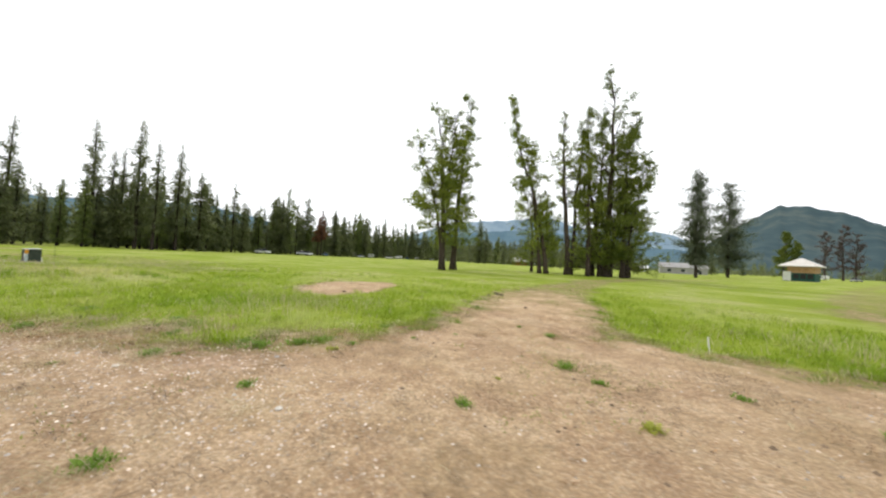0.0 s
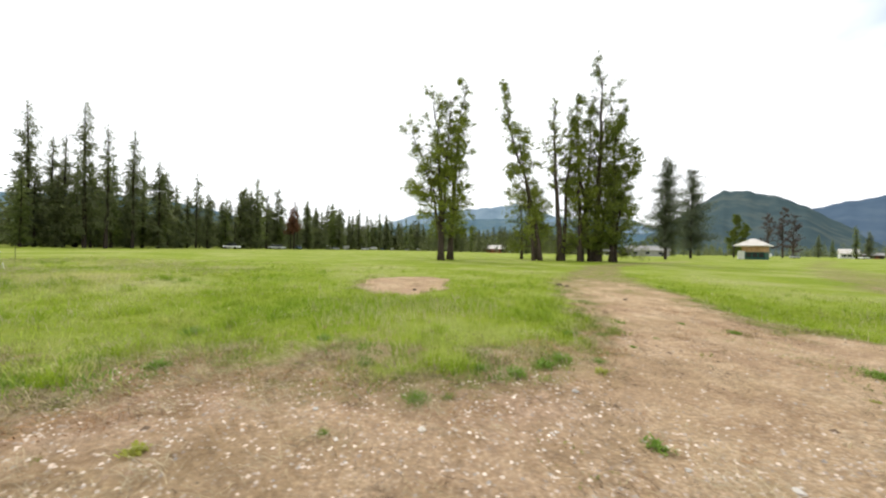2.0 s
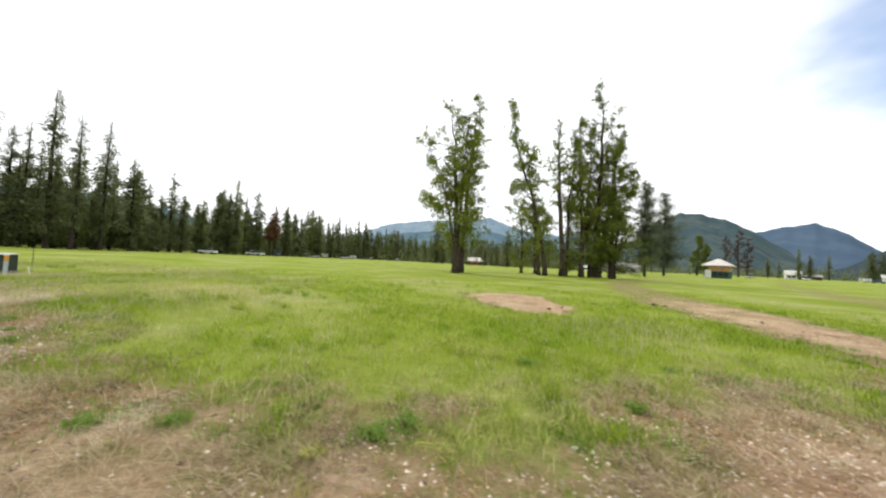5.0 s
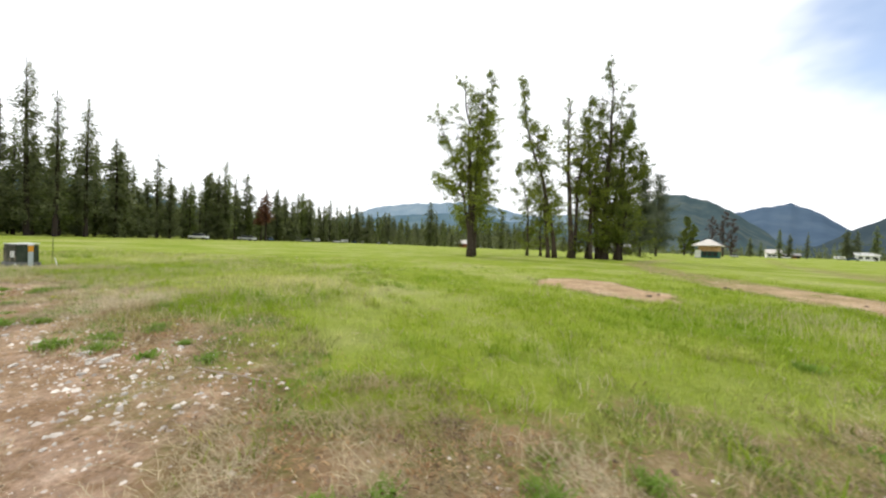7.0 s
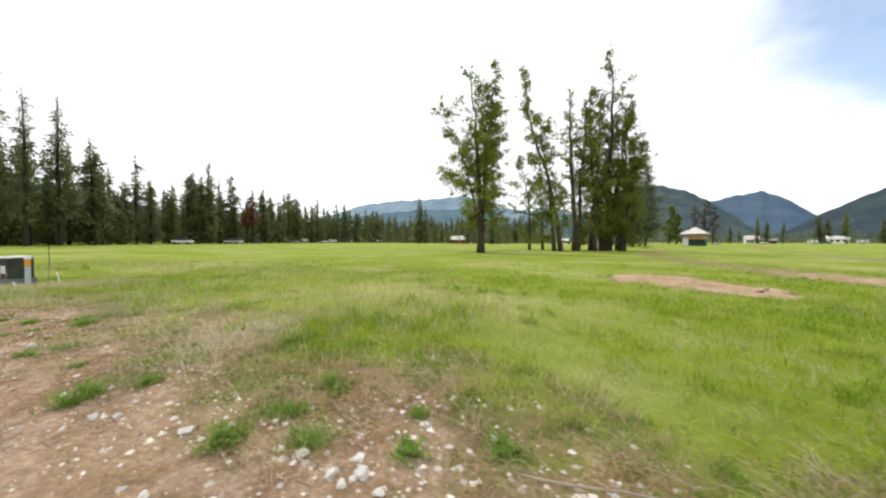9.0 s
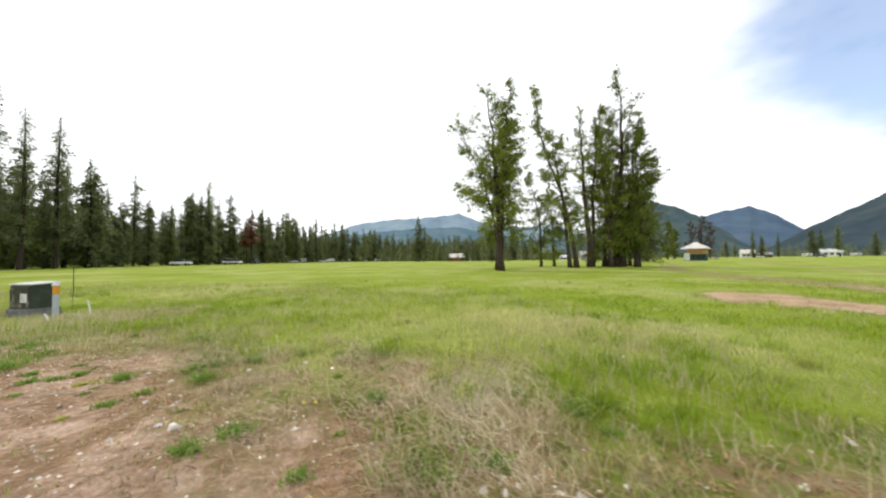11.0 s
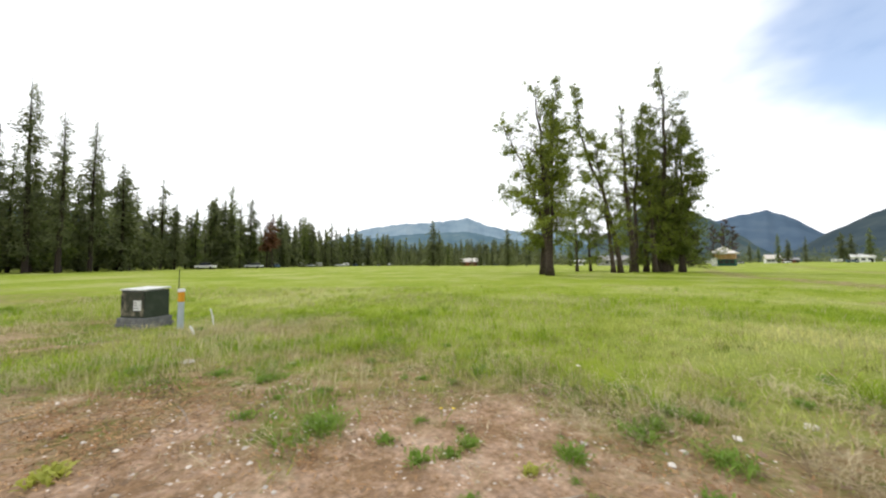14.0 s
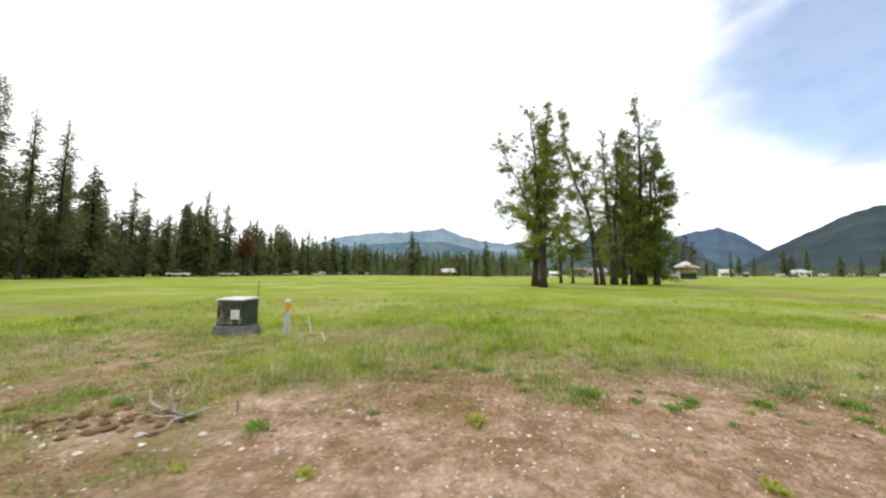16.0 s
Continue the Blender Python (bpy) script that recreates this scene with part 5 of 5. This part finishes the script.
def root_snag(x, y, seed):
    """A small heap of dead grey roots and rust-brown turf."""
    r = np.random.default_rng(seed)
    root = thing("root_snag", x, y, ground_z(x, y), 0, "bleached dead root lying among stones", "root")
    for k in range(4):
        bm = bmesh.new()
        a = r.uniform(0, 6.28)
        p = limb_path(r, (0, 0, 0.03), (math.cos(a), math.sin(a), 0.8), r.uniform(0.22, 0.42), 5, 0.35, -0.12)
        p = [np.array([q[0], q[1], max(0.015, q[2])]) for q in p]
        tube(bm, p, [0.019, 0.016, 0.013, 0.010, 0.007, 0.004], 6)
        part("branch", bm, M_DEAD_WOOD, root, smooth=True)


M_DEAD_WOOD = material("dead_wood", [(0.24, 0.20, 0.16), (0.38, 0.34, 0.29), (0.50, 0.46, 0.41)], 14.0, 0.9, bump=0.3)
root_snag(-25.95, 9.3, 3)
root_snag(-26.2, 9.45, 4)
M_TURF = material("rust_turf", [(0.20, 0.10, 0.055), (0.34, 0.185, 0.10), (0.45, 0.29, 0.18)], 18.0, 0.95, bump=0.9, bump_scale=50)
TURF = [stone_mesh("turf_clod", 8, 0.5), stone_mesh("turf_clod", 9, 0.45)]
for me in TURF:
    me.materials[0] = M_TURF
r6 = random.Random(61)
for k in range(60):
    x, y, s = -26.8 + r6.gauss(0, 0.4), 9.35 + r6.gauss(0, 0.22), r6.uniform(0.03, 0.12)
    ob = new("turf_clod", TURF[k % 2])
    ob.matrix_basis = pose(x, y, ground_z(x, y) + 0.1 * s, 0, 0, 71.0 * k) @ Matrix.Diagonal((s, s, s, 1))
    tagged(ob, "rust-brown clod of dead turf beside the root", "clod", "turf clods")


# ================= buildings and vehicles far off =================
def facing(x, y):
    """The turn, in degrees, that points a thing's front (its -y side) to the middle of the walk."""
    return math.degrees(math.atan2(x - CX, -(y - CY))) + 180


def hip_roof(bm, w, d, z0, z1, over):
    a = [bm.verts.new(p) for p in ((-w / 2 - over, -d / 2 - over, z0), (w / 2 + over, -d / 2 - over, z0), (w / 2 + over, d / 2 + over, z0), (-w / 2 - over, d / 2 + over, z0))]
    lo = [bm.verts.new((v.co.x, v.co.y, z0 - 0.25)) for v in a]
    r = max(0.4, (w - d) / 2)
    b = [bm.verts.new((-r, 0, z1)), bm.verts.new((r, 0, z1))]
    bm.faces.new((a[0], a[1], b[1], b[0]))
    bm.faces.new((a[2], a[3], b[0], b[1]))
    bm.faces.new((a[1], a[2], b[1]))
    bm.faces.new((a[3], a[0], b[0]))
    for k in range(4):
        bm.faces.new((lo[k], lo[(k + 1) % 4], a[(k + 1) % 4], a[k]))
    bm.faces.new(lo[::-1])


def gable_roof(bm, w, d, z0, z1, over):
    pts = [(-w / 2 - over, -d / 2 - over, z0), (w / 2 + over, -d / 2 - over, z0), (w / 2 + over, d / 2 + over, z0), (-w / 2 - over, d / 2 + over, z0), (-w / 2 - over, 0, z1), (w / 2 + over, 0, z1)]
    up = [bm.verts.new(p) for p in pts]
    lo = [bm.verts.new((p[0], p[1], p[2] - 0.2)) for p in pts]
    for f in ((0, 1, 5, 4), (2, 3, 4, 5)):
        bm.faces.new([up[k] for k in f])
        bm.faces.new([lo[k] for k in f[::-1]])
    for a, b in ((0, 1), (1, 5), (5, 2), (2, 3), (3, 4), (4, 0)):
        bm.faces.new((up[a], lo[a], lo[b], up[b]))


def shelter(x, y, w, d, turn):
    root = thing("park_shelter", x, y, ground_z(x, y) - 0.1, turn, "park building with pale hip roof and dark green walls", "building")
    bm = bmesh.new()
    box(bm, -w / 2 - 0.3, -d / 2 - 0.3, 0, w / 2 + 0.3, d / 2 + 0.3, 0.2, 0.03)
    part("floor_slab", bm, M_CONCRETE, root)
    bm = bmesh.new()
    box(bm, -w / 2 + 1.8, -d / 2, 0.2, w / 2, d / 2, 2.7, 0.03)
    wall = part("lower_wall", bm, M_GREEN_WALL, root, "dark green boarded wall")
    for k in range(3):
        bm = bmesh.new()
        box(bm, -w / 2 + 2.3 + k * 1.5, -d / 2 - 0.05, 0.9, -w / 2 + 3.5 + k * 1.5, -d / 2 + 0.1, 2.4, 0.02)
        part("shutter", bm, M_DARK, wall)
    bm = bmesh.new()
    box(bm, -w / 2, -d / 2 - 0.05, 0.2, -w / 2 + 1.8, d / 2, 3.1, 0.03)
    part("side_room", bm, M_WHITE, root, "white side room")
    bm = bmesh.new()
    box(bm, -w / 2 + 1.0, -d / 2 - 0.02, 2.7, w / 2, d / 2, 5.0, 0.03)
    part("upper_wall", bm, M_TAN, root, "tan wooden upper wall")
    bm = bmesh.new()
    hip_roof(bm, w, d, 4.9, 7.4, 1.0)
    part("roof", bm, M_ROOF, root, "pale hip roof")


def house(name, x, y, w, d, h, top, turn, wall, roof, label, windows=3):
    root = thing(name, x, y, ground_z(x, y) - 0.1, turn, label, "building")
    bm = bmesh.new()
    box(bm, -w / 2, -d / 2, 0, w / 2, d / 2, h, 0.02)
    k = [bm.verts.new(p) for p in ((-w / 2, -d / 2, h), (-w / 2, d / 2, h), (-w / 2, 0, top - 0.2), (w / 2, -d / 2, h), (w / 2, d / 2, h), (w / 2, 0, top - 0.2))]
    for f in ((0, 2, 1), (3, 4, 5), (0, 3, 5, 2), (1, 2, 5, 4)):
        bm.faces.new([k[q] for q in f])
    w1 = part("wall", bm, wall, root)
    bm = bmesh.new()
    gable_roof(bm, w, d, h, top, 0.5)
    part("roof", bm, roof, root)
    for q in range(windows):
        cx = -w / 2 + (q + 0.7) * w / (windows + 0.4)
        bm = bmesh.new()
        box(bm, cx - 0.8, -d / 2 - 0.05, 0.35 * h, cx + 0.8, -d / 2 + 0.1, 0.75 * h, 0.02)
        part("window", bm, M_GLASS, w1)
    bm = bmesh.new()
    box(bm, w * 0.32, -d / 2 - 0.06, 0, w * 0.32 + 1.1, -d / 2 + 0.1, min(2.1, h * 0.8), 0.02)
    part("door", bm, M_DARK, w1)


def trailer(x, y, ln, turn, label="white camping trailer parked by the tree line", body=None):
    root = thing("camping_trailer", x, y, ground_z(x, y), turn, label, "trailer", "parked vehicles")
    root.scale = (0.75, 0.75, 0.75)
    bm = bmesh.new()
    box(bm, -ln / 2, -1.2, 0.6, ln / 2, 1.2, 3.0, 0.25)
    b = part("body", bm, body or M_WHITE, root)
    for k in range(2):
        bm = bmesh.new()
        box(bm, -ln * 0.35 + k * ln * 0.42, -1.23, 1.6, -ln * 0.35 + k * ln * 0.42 + 1.1, -1.15, 2.3, 0.02)
        part("window", bm, M_GLASS, b)
    bm = bmesh.new()
    box(bm, ln * 0.28, -1.23, 0.7, ln * 0.28 + 0.7, -1.15, 2.5, 0.02)
    part("door", bm, M_GREY, b)
    for sx in (-0.5, 0.5):
        for sy in (-1.0, 1.0):
            bm = bmesh.new()
            bmesh.ops.create_cone(bm, cap_ends=True, segments=14, radius1=0.36, radius2=0.36, depth=0.25, matrix=pose(sx, sy, 0.36, 90))
            part("wheel", bm, M_TYRE, root)
    bm = bmesh.new()
    tube(bm, [(ln / 2 - 0.1, 0, 0.65), (ln / 2 + 1.0, 0, 0.55)], [0.07, 0.06], 6)
    part("tow_bar", bm, M_DARK, root)


def car(x, y, turn, paint, label):
    root = thing("parked_car", x, y, ground_z(x, y), turn, label, "car", "parked vehicles")
    bm = bmesh.new()
    box(bm, -2.3, -0.9, 0.4, 2.3, 0.9, 1.05, 0.15)
    part("body", bm, paint, root)
    bm = bmesh.new()
    box(bm, -1.3, -0.82, 1.0, 1.0, 0.82, 1.75, 0.18)
    part("cabin", bm, M_GLASS, root)
    for sx in (-1.45, 1.45):
        for sy in (-0.85, 0.85):
            bm = bmesh.new()
            bmesh.ops.create_cone(bm, cap_ends=True, segments=14, radius1=0.34, radius2=0.34, depth=0.22, matrix=pose(sx, sy, 0.34, 90))
            part("wheel", bm, M_TYRE, root)


shelter(90.2, 123.8, 6.8, 6.0, facing(90.2, 123.8) - 8)
for name, a, d, w, dep, h, top, wall, roof, label in [
    ("cabin", 4.6, 250, 15, 8, 3.2, 6.2, M_RED, M_ROOF, "rust-red cabin with a pale metal roof by the woods"),
    ("long_barn", 27.3, 215, 20, 9, 3.4, 6.0, M_GREY, M_GREY, "long low grey building with a metal roof"),
    ("white_shed", 22.3, 240, 6, 5, 2.6, 4.0, M_WHITE, M_WHITE, "small white shed at the meadow edge"),
    ("white_hall", 51.6, 330, 9, 7, 3.4, 5.4, M_WHITE, M_WHITE, "long white hall with a white roof"),
    ("farmhouse", 44.9, 310, 7, 6, 3.0, 5.8, M_WHITE, M_ROOF, "white farmhouse with a pale pink-brown roof"),
    ("dark_shed", 46.4, 310, 7, 5, 2.2, 3.6, M_RED, M_GREY, "dark brown shed beside the farmhouse"),
]:
    x, y = at(a, d)
    house(name, x, y, w, dep, h, top, facing(x, y) + (10 if a > 20 else -6), wall, roof, label)
for k, (a, d, ln) in enumerate([(-26.4, 172, 3.6), (-23.9, 176, 4), (-21.2, 190, 5), (-18.8, 211, 6.5), (-16.9, 226, 7.5), (-13.9, 250, 4), (-9.2, 274, 5), (-5.0, 300, 5), (7.0, 262, 5), (38.9, 250, 9), (49.9, 320, 6), (53.3, 330, 6), (55.2, 335, 5), (57.4, 330, 5), (59.8, 330, 5)]):
    x, y = at(a, d)
    trailer(x, y, ln, facing(x, y) + 25 * math.sin(3.1 * k))
M_CAR = [material("silver_paint", [(0.38, 0.39, 0.40), (0.45, 0.46, 0.47)], 1.0, 0.3, metal=0.4), material("white_car_paint", [(0.66, 0.66, 0.66), (0.74, 0.74, 0.74)], 1.0, 0.3), material("blue_car_paint", [(0.05, 0.09, 0.16), (0.07, 0.12, 0.20)], 1.0, 0.3)]
for k, (a, d) in enumerate([(-31.0, 126), (-30.4, 128), (-27.9, 140), (-22.6, 168), (-18.0, 198), (-15.3, 222), (-11.2, 250), (-36.5, 112), (9.0, 258), (41.6, 232), (46.0, 280), (50.8, 284), (56.3, 300), (58.6, 300)]):
    x, y = at(a, d)
    car(x, y, facing(x, y) + 70 * math.sin(2.3 * k), M_CAR[k % 3], ("silver", "white", "dark blue")[k % 3] + " car parked at the far edge of the meadow")

# bare and dark trees about the buildings
for k, (a, d, hh) in enumerate([(39.2, 262, 26), (40.4, 268, 29), (41.2, 272, 25)]):
    x, y = at(a, d)
    cottonwood("bare_tree", x, y, [(0, 0, 0.5 - 0.5 * k, 0, hh, 0.5, 0.2, 4.5, 0.8, 0.2)], 60 + k, "leafless reddish-grey tree behind the park building", M_BARE, 0.2, "bare trees", per=7)
for k, (a, d, hh) in enumerate([(36.4, 240, 24), (37.3, 246, 19)]):
    x, y = at(a, d)
    cottonwood("young_cottonwood", x, y, [(0, 0, 0.3, 0, hh, 0.4, 0.08, 4.6, 1.0, 0.1)], 66 + k, "leafy green tree near the park building", M_LEAF_DARK, 0.22, "trees by the park building")
for k, (a, d, hh) in enumerate([(42.9, 300, 14), (45.4, 300, 20), (46.2, 305, 16), (47.6, 300, 17), (43.8, 320, 12), (50.3, 330, 20), (51.0, 330, 19), (52.2, 330, 22), (54.6, 330, 16), (56.0, 330, 15), (57.4, 335, 17), (59.5, 335, 16), (29.9, 255, 17), (31.2, 262, 13), (25.0, 270, 14), (20.5, 200, 11), (32.6, 280, 10), (3.0, 244, 11), (6.2, 240, 17), (7.3, 246, 14), (8.2, 236, 19), (11.6, 240, 13), (1.6, 232, 14), (12.8, 150, 9), (0.4, 226, 17), (-4.5, 262, 15)]):
    stand(KINDS, k, a, d, hh, 53.0 * k)
